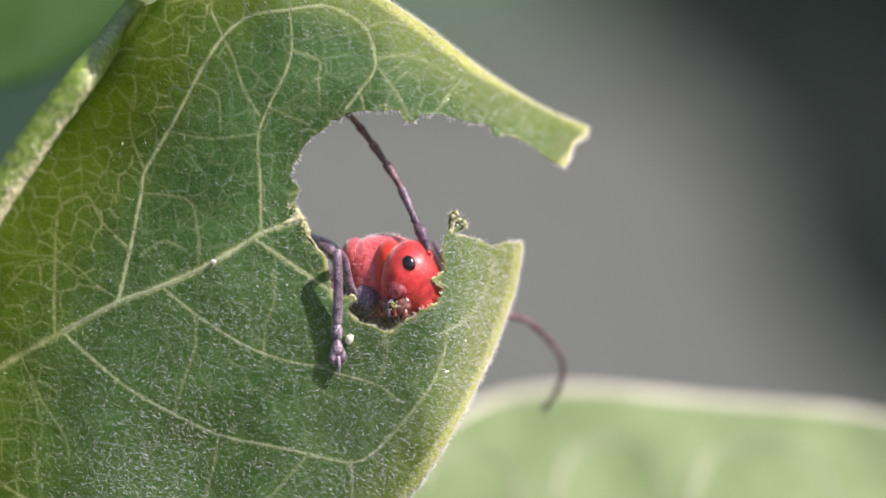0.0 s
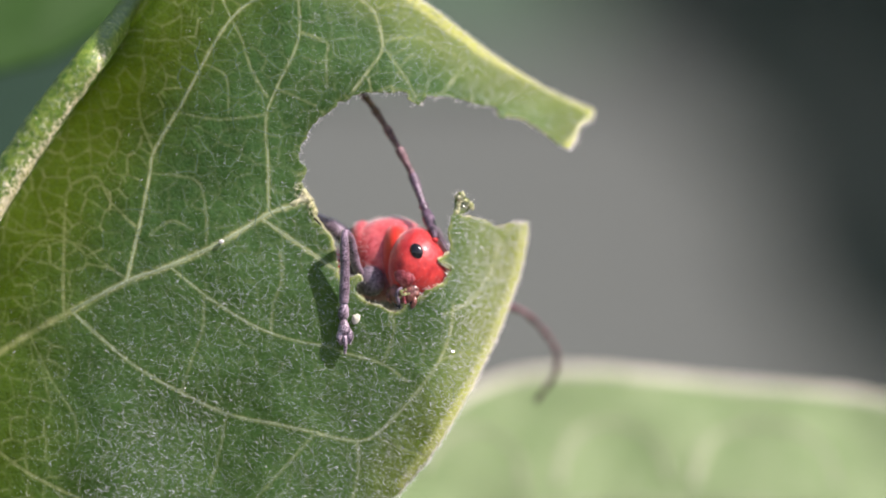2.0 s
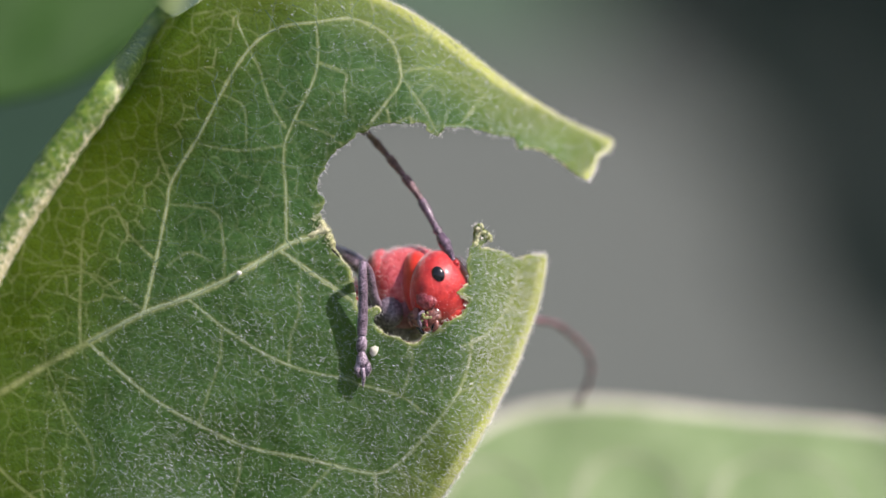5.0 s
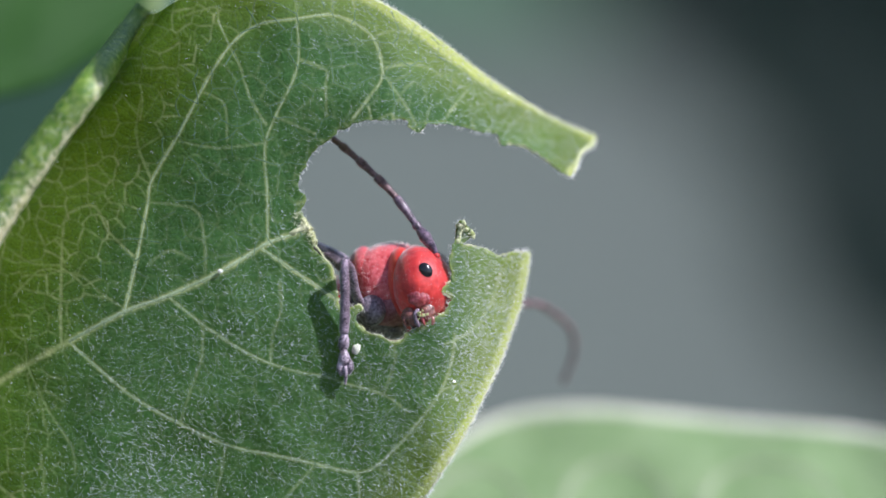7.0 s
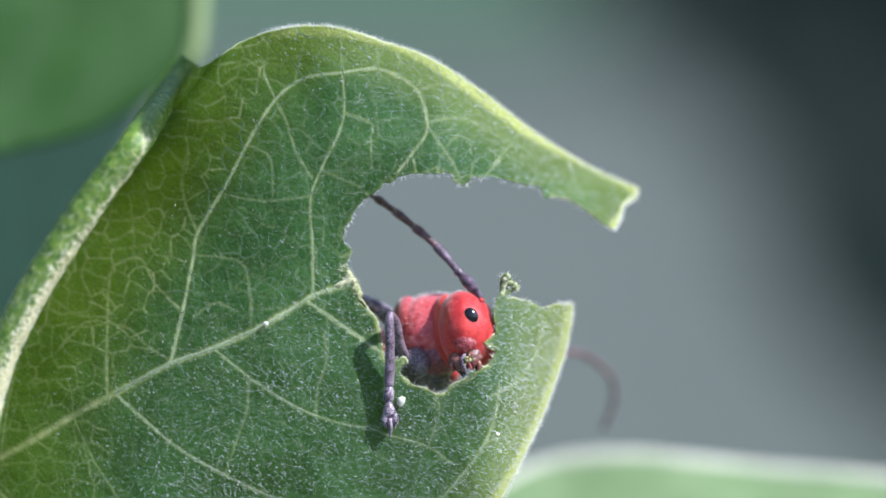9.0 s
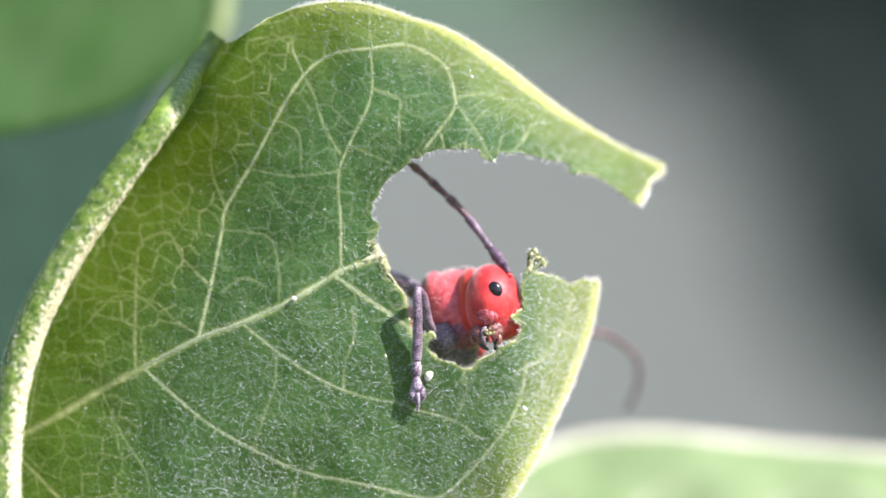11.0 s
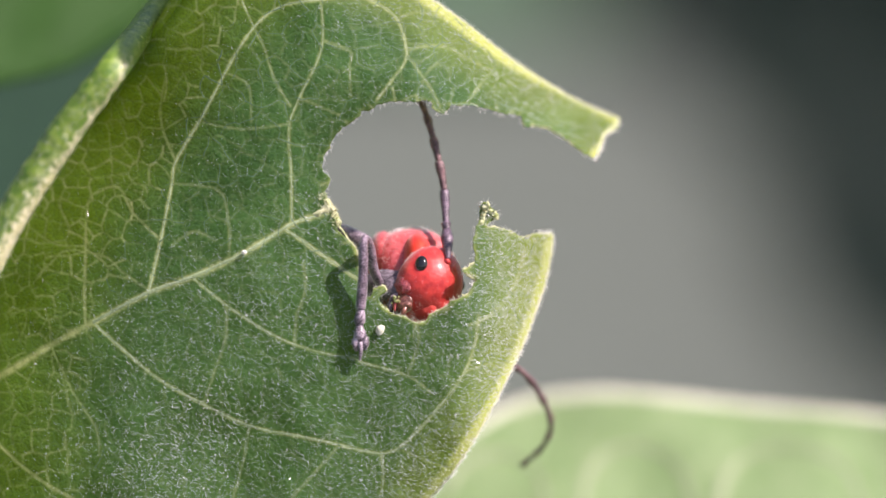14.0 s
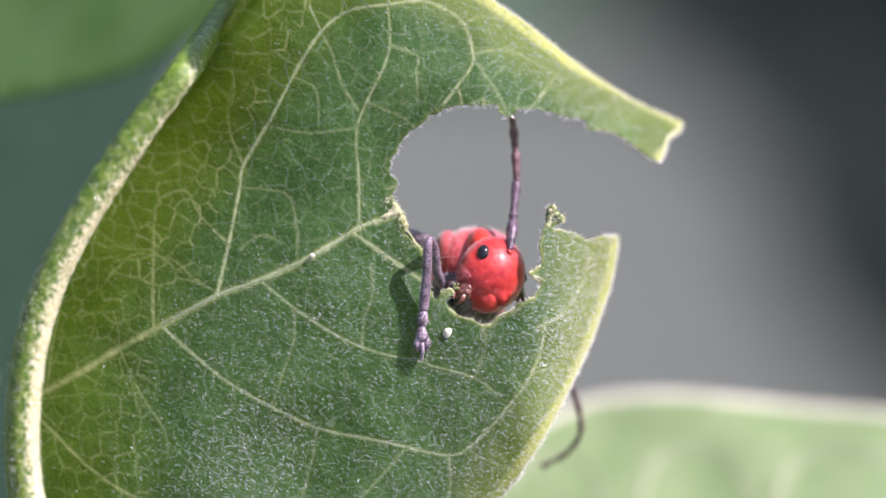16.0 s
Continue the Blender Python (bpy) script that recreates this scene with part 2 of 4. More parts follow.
PALP = plain_material("flesh_palp", (0.24, 0.014, 0.018), (0.56, 0.15, 0.16), 14000, 0.28, 0.00006, coat=0.5, under=0.2)
BELLY = plain_material("grey_belly", (0.035, 0.026, 0.034), (0.32, 0.265, 0.32), 8000, 0.5, 0.00003)
FLANK = plain_material("grey_pink_flank", (0.20, 0.045, 0.055), (0.46, 0.21, 0.23), 5000, 0.5, 0.00004, bloom=0.3)
STEM = plain_material("green_stem", (0.14, 0.22, 0.07), (0.24, 0.32, 0.12), 900, 0.55, 0.0002)
GRAVEL = plain_material("grey_gravel", (0.085, 0.101, 0.082), (0.121, 0.144, 0.117), 40, 0.9, 0.01)
# soil and foliage colours darkened to include the shade among the blades
SOIL = plain_material("shaded_grassy_soil", (0.0035, 0.013, 0.009), (0.0065, 0.019, 0.0125), 9, 0.9, 0.02)
GRASS = plain_material("shaded_grass", (0.0042, 0.019, 0.0115), (0.0085, 0.029, 0.0175), 6, 0.6, 0.002, lucent=0.2)
MEADOW = plain_material("green_meadow", (0.050, 0.110, 0.056), (0.072, 0.145, 0.074), 9, 0.9, 0.02)
BARK = plain_material("dark_bark", (0.05, 0.04, 0.03), (0.10, 0.08, 0.06), 60, 0.85, 0.004)


# ---- tools for shapes ----
def part(name, bm, material, parent=None, label="", at=None, smooth=True):
    """Links a bmesh as one mesh object under a thing or part; at: the origin, in the space of its vertices."""
    mesh = bpy.data.meshes.new(name)
    if at is not None:
        bmesh.ops.translate(bm, verts=bm.verts, vec=-Vector(at))
    bm.to_mesh(mesh)
    bm.free()
    if smooth:
        mesh.polygons.foreach_set("use_smooth", [True] * len(mesh.polygons))
    for one in material if isinstance(material, tuple) else (material,):
        mesh.materials.append(one)
    ob = new(name, mesh)
    if at is not None:
        ob.location = at
    if parent is not None:
        ob.parent = parent
    return tagged(ob, label)


def spline(points, step):
    """Smooth line through the points, at about even steps."""
    pts = [Vector(p) for p in points]
    pts = [pts[0] * 2 - pts[1]] + pts + [pts[-1] * 2 - pts[-2]]
    out = []
    for a, b, c, d in zip(pts, pts[1:], pts[2:], pts[3:]):
        n = max(1, round((c - b).length / step))
        for i in range(n):
            t = i / n
            out.append(0.5 * (2 * b + (c - a) * t + (2 * a - 5 * b + 4 * c - d) * t * t + (3 * b - a - 3 * c + d) * t ** 3))
    out.append(pts[-2])
    return out


def tube(bm, points, radii, sides=8, squash=1.0):
    """A closed tube along the points; radii at even steps along it; squash flattens it along y."""
    n = len(points)
    rings = []
    for i, p in enumerate(points):
        t = i / max(1, n - 1) * (len(radii) - 1)
        j = min(int(t), len(radii) - 2)
        r = radii[j] + (radii[j + 1] - radii[j]) * (t - j)
        way = (points[min(i + 1, n - 1)] - points[max(i - 1, 0)]).normalized()
        side = way.cross(Vector((0, 1, 0)))
        side = side.normalized() if side.length > 1e-3 else Vector((1, 0, 0))
        other = side.cross(way).normalized()
        rings.append([bm.verts.new(p + (side * math.cos(a) + other * squash * math.sin(a)) * r)
                      for a in (2 * math.pi * q / sides for q in range(sides))])
    for a, b in zip(rings, rings[1:]):
        for q in range(sides):
            bm.faces.new((a[q], a[(q + 1) % sides], b[(q + 1) % sides], b[q]))
    bm.faces.new(rings[0][::-1])
    bm.faces.new(rings[-1])
    return bm


def ribbon(bm, points, radii, rise):
    """A low ridge along the points, with its edges sunk a little into what it lies on."""
    n = len(points)
    rows = []
    for i, p in enumerate(points):
        t = i / max(1, n - 1) * (len(radii) - 1)
        j = min(int(t), len(radii) - 2)
        r = radii[j] + (radii[j + 1] - radii[j]) * (t - j)
        way = points[min(i + 1, n - 1)] - points[max(i - 1, 0)]
        side = Vector((way.z, 0, -way.x)).normalized() * r
        rows.append([bm.verts.new(p + side * a + Vector((0, 0.00001 - rise * r * b, 0))) for a, b in ((-1, 0), (-0.6, 0.65), (0, 1), (0.6, 0.65), (1, 0))])
    for a, b in zip(rows, rows[1:]):
        for q in range(4):
            bm.faces.new((a[q], a[q + 1], b[q + 1], b[q]))
    return bm


def ball(bm, centre, radii, turn=0.0, shape=None, segments=28, rings=18):
    """An ellipsoid; turn: degrees clockwise about y; shape: a function that moves its unit-sphere points first."""
    made = bmesh.ops.create_uvsphere(bm, u_segments=segments, v_segments=rings, radius=1.0)["verts"]
    spin = Matrix.Rotation(radians(turn), 3, "Y")
    for v in made:
        co = shape(v.co.copy()) if shape else v.co
        v.co = Vector(centre) + spin @ Vector((co.x * radii[0], co.y * radii[1], co.z * radii[2]))
    return bm


def inside(x, y, ring):
    hit = False
    for (ax, ay), (bx, by) in zip(ring, ring[1:] + ring[:1]):
        if (ay > y) != (by > y) and x < (bx - ax) * (y - ay) / (by - ay) + ax:
            hit = not hit
    return hit


def sheet(ring, depth, step, thick, fine=None):
    """A blade with thickness, cut to a closed outline in plan units, and its outer rim. Returns the bmesh and the outline's faces."""
    from mathutils.geometry import delaunay_2d_cdt
    us, vs = [p[0] for p in ring], [p[1] for p in ring]
    pts = [Vector(p) for p in ring]
    edge = len(ring)
    dice = random.Random(4)
    for size, share in ((step, lambda u, v: not fine(u, v)), (step * 0.68, fine)) if fine else ((step, None),):
        v = min(vs)
        while v < max(vs):
            crossings = []
            for (ax, ay), (bx, by) in zip(ring, ring[1:] + ring[:1]):
                if (ay > v) != (by > v):
                    crossings.append((bx - ax) * (v - ay) / (by - ay) + ax)
            crossings.sort()
            for left, right in zip(crossings[::2], crossings[1::2]):
                n = int((right - left - size) / size)
                for i in range(n):
                    spot = Vector((left + size + i * size + dice.uniform(-0.25, 0.25) * size, v + dice.uniform(-0.25, 0.25) * size))
                    if share is None or share(spot.x, spot.y):
                        pts.append(spot)
            v += size
    got, _, faces, _, _, _ = delaunay_2d_cdt(pts, [(i, (i + 1) % edge) for i in range(edge)], [], 1, 0.01)
    bm = bmesh.new()
    front = [bm.verts.new(L(p.x, p.y, depth(p.x, p.y))) for p in got]
    back = [bm.verts.new(L(p.x, p.y, depth(p.x, p.y) + thick)) for p in got]
    count = {}
    for f in faces:
        for a, b in zip(f, f[1:] + f[:1]):
            count[(a, b)] = 1
    for f in faces:
        bm.faces.new([front[i] for i in f])
        bm.faces.new([back[i] for i in reversed(f)]).material_index = 1
    for a, b in count:
        if (b, a) not in count:
            bm.faces.new((front[b], front[a], back[a], back[b]))
    bmesh.ops.recalc_face_normals(bm, faces=bm.faces)
    return bm


def ease(a, b, x):
    t = np.clip((x - a) / (b - a), 0, 1)
    return t * t * (3 - 2 * t)


def hair_mesh(name, roots, ways, longs, wides, seed):
    """Curved, tapering hairs, one blade of two faces each, from arrays of roots, directions, lengths and half widths."""
    dice = np.random.RandomState(seed)
    n = len(roots)
    facing = np.array((0.35, -1.0, 0.45)) + dice.uniform(-0.6, 0.6, (n, 3)) * (1, 0, 1)
    side = np.cross(ways, facing)
    side *= (wides / np.maximum(1e-9, np.linalg.norm(side, axis=1)))[:, None]
    bend = (dice.normal(0, 1, (n, 3)) + (0, 0, -0.4)) * (longs * 0.06)[:, None]
    mid = roots + ways * (longs * 0.55)[:, None] + bend
    tip = roots + ways * longs[:, None] - bend * 0.2
    points = np.stack((roots - side, roots + side, mid + side * 0.85, mid - side * 0.85, tip), 1).reshape(-1, 3)
    base = np.arange(n)[:, None] * 5
    mesh = bpy.data.meshes.new(name)
    mesh.from_pydata(points.tolist(), [], (base + (0, 1, 2, 3)).tolist() + (base + (3, 2, 4)).tolist())
    mesh.materials.append(DOWN)
    return mesh


def coat(owner, amount, weight, seed, lean, length, wide, label, rise=0.3):
    """Hairs lying over the camera side of a blade, as dense as weight(u, v) says, mostly leaning one way."""
    dice = np.random.RandomState(seed)
    me = owner.data
    me.calc_loop_triangles()
    co = np.empty(len(me.vertices) * 3)
    me.vertices.foreach_get("co", co)
    co = co.reshape(-1, 3)
    tri = np.empty(len(me.loop_triangles) * 3, int)
    me.loop_triangles.foreach_get("vertices", tri)
    a, b, c = co[tri.reshape(-1, 3)].transpose(1, 0, 2)
    out = np.cross(b - a, c - a)
    area = np.linalg.norm(out, axis=1)
    out /= np.maximum(1e-15, area)[:, None]
    centre = (a + b + c) / 3
    k = 1 + centre[:, 1] / D
    chance = area * weight(centre[:, 0] / (S * k) + 784, 441 - centre[:, 2] / (S * k)) * (out[:, 1] < -0.15)
    pick = dice.choice(len(chance), amount, p=chance / chance.sum())
    x, y = dice.random_sample((2, amount, 1))
    flip = x + y > 1
    x, y = np.where(flip, 1 - x, x), np.where(flip, 1 - y, y)
    roots = a[pick] + (b[pick] - a[pick]) * x + (c[pick] - a[pick]) * y
    ways = np.array((lean[0], 0, lean[1])) + dice.normal(0, 1, (amount, 3)) * (0.40, 0.1, 0.45) + out[pick] * np.abs(dice.normal(rise, 0.28, (amount, 1)))
    ways /= np.linalg.norm(ways, axis=1)[:, None]
    longs = dice.uniform(*length, amount) * 0.001
    wides = dice.uniform(*wide, amount) * 1e-6
    ob = new("down", hair_mesh("down", roots, ways, longs, wides, seed))
    ob.parent = owner
    return tagged(ob, label, kind="stuff")


def fringe(owner, ring, depth, amount, seed, shaggy, label):
    """Hairs that stand out along a blade's outline, thickest by the points of shaggy."""
    dice = random.Random(seed)
    roots, ways, longs, wides = [], [], [], []
    for i in range(amount):
        j = dice.randrange(len(ring))
        a, b = Vector(ring[j]), Vector(ring[(j + 1) % len(ring)])
        p = a.lerp(b, dice.random())
        if dice.random() > 0.05 and min((m - p).length for m in shaggy) > 24:
            continue
        out = Vector((b.y - a.y, -(b.x - a.x)))
        if out.length < 1e-6:
            continue
        out.normalize()
        if inside(p.x + out.x * 2, p.y + out.y * 2, ring):
            out = -out
        roots.append(L(p.x, p.y, depth(p.x, p.y) + dice.uniform(-0.05, 0.25)))
        ways.append(Vector((out.x + dice.gauss(0, 0.6), -abs(dice.gauss(0.2, 0.4)), -out.y + dice.gauss(0, 0.6))).normalized())
        longs.append(dice.uniform(0.06, 0.30) * 0.001)
        wides.append(dice.uniform(4, 9) * 1e-6)
    ob = new("down", hair_mesh("down", np.array(roots), np.array(ways), np.array(longs), np.array(wides), seed))
    ob.parent = owner
    return tagged(ob, label, kind="stuff")


# ---- ground and distance ----
def ground():
    bm = bmesh.new()
    n, far = 60, 300.0
    rows = []
    for i in range(n + 1):
        y = -30 + (i / n) ** 2.2 * (far + 30)
        rows.append([bm.verts.new(((j / 24 - 0.5) * (14 + y * 2 + 60), y, 0.03 * noise.noise(Vector((j * 0.7, y * 0.6, 0))) if i > 2 else 0)) for j in range(25)])
    for a, b in zip(rows, rows[1:]):
        for j in range(24):
            bm.faces.new((a[j], a[j + 1], b[j + 1], b[j]))
    tagged(part("ground", bm, SOIL), "grassy soil with shade in its dark colour, reaching to the horizon", "ground", kind="structure")
    bm = bmesh.new()
    line = []
    for i in range(58):
        y = -4.3 + i * 0.2
        left = -1.5 + 0.16 * (y - 4) + 0.12 * noise.noise(Vector((0, y * 0.9, 3)))
        right = 0.475 - 0.042 * (y - 4) + 0.10 * noise.noise(Vector((5, y * 0.9, 3)))
        line.append([bm.verts.new((left + (right - left) * q / 8, y, 0.05 + 0.02 * math.sin(math.pi * q / 8))) for q in range(9)])
    for a, b in zip(line, line[1:]):
        for q in range(8):
            bm.faces.new((a[q], a[q + 1], b[q + 1], b[q]))
    tagged(part("path", bm, GRAVEL), "pale grey gravel path between dark grass", "path", kind="structure")


def meadow():
    bm = bmesh.new()
    rows = []
    for i in range(40):
        y = 7.1 + i * 0.5
        rows.append([bm.verts.new((-6 + (6.22 + 0.15 * noise.noise(Vector((3, y, 1)))) * q / 10, y + 0.2 * noise.noise(Vector((q * 0.8, 0, 4))), 0.10 + 0.03 * noise.noise(Vector((q, y, 2))))) for q in range(11)])
    for a, b in zip(rows, rows[1:]):
        for q in range(10):
            bm.faces.new((a[q], a[q + 1], b[q + 1], b[q]))
    tagged(part("meadow", bm, MEADOW), "mown green meadow behind the gravel path", "meadow", kind="structure")


def grass():
    dice = random.Random(11)
    points, faces = [], []
    for i in range(13000):
        y = dice.uniform(-4.0, 11)
        side = dice.random() < 0.62
        x = dice.uniform(0.465, 2.4) - 0.042 * (y - 4) if side else -dice.uniform(1.35, 3.2) + 0.16 * (y - 4)
        h, w = dice.uniform(0.10, 0.34), dice.uniform(0.004, 0.009)
        a = dice.uniform(0, 6.3)
        s = Vector((math.cos(a), math.sin(a), 0)) * w
        lean = Vector((dice.gauss(0, 0.3), dice.gauss(0, 0.3), 1)).normalized() * h
        root = Vector((x, y, -0.01))
        n = len(points)
        points.extend((root - s, root + s, root + lean * 0.6 + s * 0.8, root + lean * 0.6 - s * 0.8, root + lean + Vector((lean.x, lean.y, -0.1 * h)) * 0.5))
        faces.extend(((n, n + 1, n + 2, n + 3), (n + 3, n + 2, n + 4)))
    mesh = bpy.data.meshes.new("grass")
    mesh.from_pydata(points, [], faces)
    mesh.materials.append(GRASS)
    tagged(new("grass", mesh), "meadow grass with shade in its dark green, beside the gravel path", "grass", kind="stuff")


def shrub(x, y, wide, high, seed):
    dice = random.Random(seed)
    thing = tagged(new("shrub"), "dense leafy shrub with shade in its dark green, beside the path", "shrub", "shrubs by the path")
    thing.location = (x, y, 0)
    bm = bmesh.new()
    for i in range(7):
        a = i * 0.9 + dice.random()
        tip = Vector((math.cos(a) * wide * 0.6, math.sin(a) * wide * 0.6, high * dice.uniform(0.6, 0.9)))
        tube(bm, spline([Vector((0, 0, -0.03)), tip * 0.4 + Vector((0, 0, high * 0.1)), tip], 0.1), [0.02, 0.006], 6)
    part("trunk", bm, BARK, thing)
    points, faces = [], []
    for i in range(2600):
        a, e, r = dice.uniform(0, 6.28), dice.uniform(-0.3, 1.0), dice.uniform(0.55, 1.0)
        r *= 0.75 + 0.5 * noise.noise(Vector((math.cos(a) * 2, math.sin(a) * 2, e * 3 + seed)))
        c = Vector((math.cos(a) * wide * r * math.sqrt(1 - min(0.95, e * e)), math.sin(a) * wide * r * math.sqrt(1 - min(0.95, e * e)), high * (0.45 + 0.5 * e * r)))
        c.z = max(0.03, c.z)
        one = Vector((dice.gauss(0, 1), dice.gauss(0, 1), dice.gauss(0, 0.6))).normalized() * dice.uniform(0.03, 0.07)
        two = one.cross(Vector((dice.gauss(0, 1), dice.gauss(0, 1), dice.gauss(0, 1)))).normalized() * 0.018
        n = len(points)
        points.extend((c - one, c + two, c + one, c - two))
        faces.append((n, n + 1, n + 2, n + 3))
    mesh = bpy.data.meshes.new("crown")
    mesh.from_pydata(points, [], faces)
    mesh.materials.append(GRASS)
    new("crown", mesh).parent = thing


# ---- the milkweed plant ----
RIB_LINE = spline([(352, 30), (300, 105), (246, 180), (192, 250), (140, 325), (88, 405), (48, 475), (15, 545), (-8, 615), (-24, 690), (-33, 780), (-33, 860), (-22, 940), (10, 1060)], 8)


def rib_u(v):
    """Where the midrib stands at the height v."""
    if v <= RIB_LINE[0].y:
        return RIB_LINE[0].x + (RIB_LINE[0].y - v) * 0.35
    for a, b in zip(RIB_LINE, RIB_LINE[1:]):
        if a.y <= v <= b.y:
            return a.x + (b.x - a.x) * (v - a.y) / max(1e-6, b.y - a.y)
    return RIB_LINE[-1].x


def smooth(a, b, x):
    t = min(1, max(0, (x - a) / (b - a)))
    return t * t * (3 - 2 * t)


def rib_depth(v):
    return -3.7 + 9.0 * (1 - smooth(40, 185, v))


def blade_depth(u, v):
    """How far the chewed leaf lies behind the sharp plane, in millimetres: a trough beside the midrib, a flat middle, a tip that bends away."""
    t = u - rib_u(v)
    if t < 0:
        return rib_depth(v) + 0.2 + min(14.0, -t * 0.30)
    deep = (3.7 - 1.1 * smooth(120, 560, v) - 1.1 * smooth(560, 900, v)) * (0.10 + 0.90 * smooth(40, 330, v))
    wide = 215 + 250 * smooth(60, 420, v)
    x = min(1.0, max(0.0, (t - 24) / (wide - 24)))
    base = rib_depth(v) + 0.2
    d = base + (deep - base) * smooth(-12, 24, t) - deep * (1 - (1 - x) ** 2)
    d += 1.2 * (1 - smooth(-60, 330, v)) * (1 - smooth(300, 800, u)) * smooth(0, 70, t)
    d += 8.5 * smooth(760, 1150, u) * (1 - smooth(220, 420, v))
    d += 2.2 * (1 - smooth(-40, 260, v)) * smooth(560, 820, u)
    d += 4.2 * smooth(835, 1040, u) * smooth(380, 440, v)
    d += 0.5 * smooth(480, 660, u) * smooth(150, 420, v) * (1 - smooth(480, 600, v)) * (1 - smooth(700, 800, u))
    d += 0.8 * smooth(760, 1000, v) * smooth(500, 850, u) - 0.5 * smooth(640, 1000, v) * (1 - smooth(420, 760, u)) * smooth(200, 360, t)
    # a hollow beside the sunlit bulge near the lower margin
    d += 0.75 * smooth(210, 425, u) * (1 - smooth(425, 600, u)) * smooth(700, 830, v)
    return d + 0.09 * noise.noise(Vector((u * 0.012, v * 0.012, 2))) + 0.035 * noise.noise(Vector((u * 0.035, v * 0.035, 5)))


def chewed_outline():
    """The leaf's outline: smooth margins, and chewed edges that are uneven."""
    dice = random.Random(7)

    def run(points, step, rough):
        out = []
        for i, p in enumerate(spline(points, step)):
            w = rough * (noise.noise(Vector((p.x * 0.09, p.y * 0.09, 1))) + 0.6 * noise.noise(Vector((p.x * 0.25, p.y * 0.25, 8))))
            out.append((p.x + w + dice.uniform(-0.2, 0.2) * rough, p.y + w * 0.8 + dice.uniform(-0.2, 0.2) * rough))
        return out[:-1]
    ring = run([(322, 30), (355, 38), (389, 20), (434, -8), (494, -28), (554, -35), (614, -28), (684, -5), (760, 22), (850, 80), (950, 158), (1050, 222), (1132, 258)], 7, 0.8)
    ring += run([(1132, 258), (1126, 272), (1106, 284), (1094, 322), (1074, 320), (1048, 300), (1026, 283), (996, 270), (966, 270), (962, 254), (925, 247), (890, 236), (850, 233),
                 (832, 238), (824, 248), (806, 240), (800, 226), (760, 226), (720, 228), (690, 242), (664, 262), (640, 280), (624, 302), (611, 328), (612, 350), (625, 362), (614, 384), (622, 404)], 5, 4.0)
    ring += run([(622, 404), (630, 424), (638, 440), (636, 452), (652, 468), (668, 486), (674, 510), (680, 540), (690, 570), (702, 556), (716, 552), (722, 560), (710, 572), (718, 590),
                 (735, 602), (755, 606), (772, 616), (790, 613), (800, 603), (822, 592), (838, 581), (852, 573), (867, 566), (876, 553), (880, 542), (872, 534), (857, 527), (867, 519), (879, 512), (877, 492), (876, 468), (884, 442), (889, 416)], 4, 3.0)
    ring += run([(889, 416), (896, 404), (906, 412), (918, 426), (908, 438), (900, 446), (922, 450), (944, 456), (958, 466), (972, 470), (984, 460), (1000, 462), (1015, 459)], 4, 3.0)
    ring += run([(1015, 459), (1012, 490), (1002, 540), (986, 590), (964, 650), (938, 706), (900, 780), (850, 864), (800, 925), (745, 980), (660, 1050), (540, 1120), (380, 1170), (200, 1170), (60, 1120), (8, 1062)], 8, 1.4)
    left = [(p.x - 36, p.y) for p in reversed(RIB_LINE)]
    return ring + left[:-1:2]


def on_blade(points, lift):
    return [L(p.x, p.y, blade_depth(p.x, p.y) - lift) for p in spline(points, 7)]


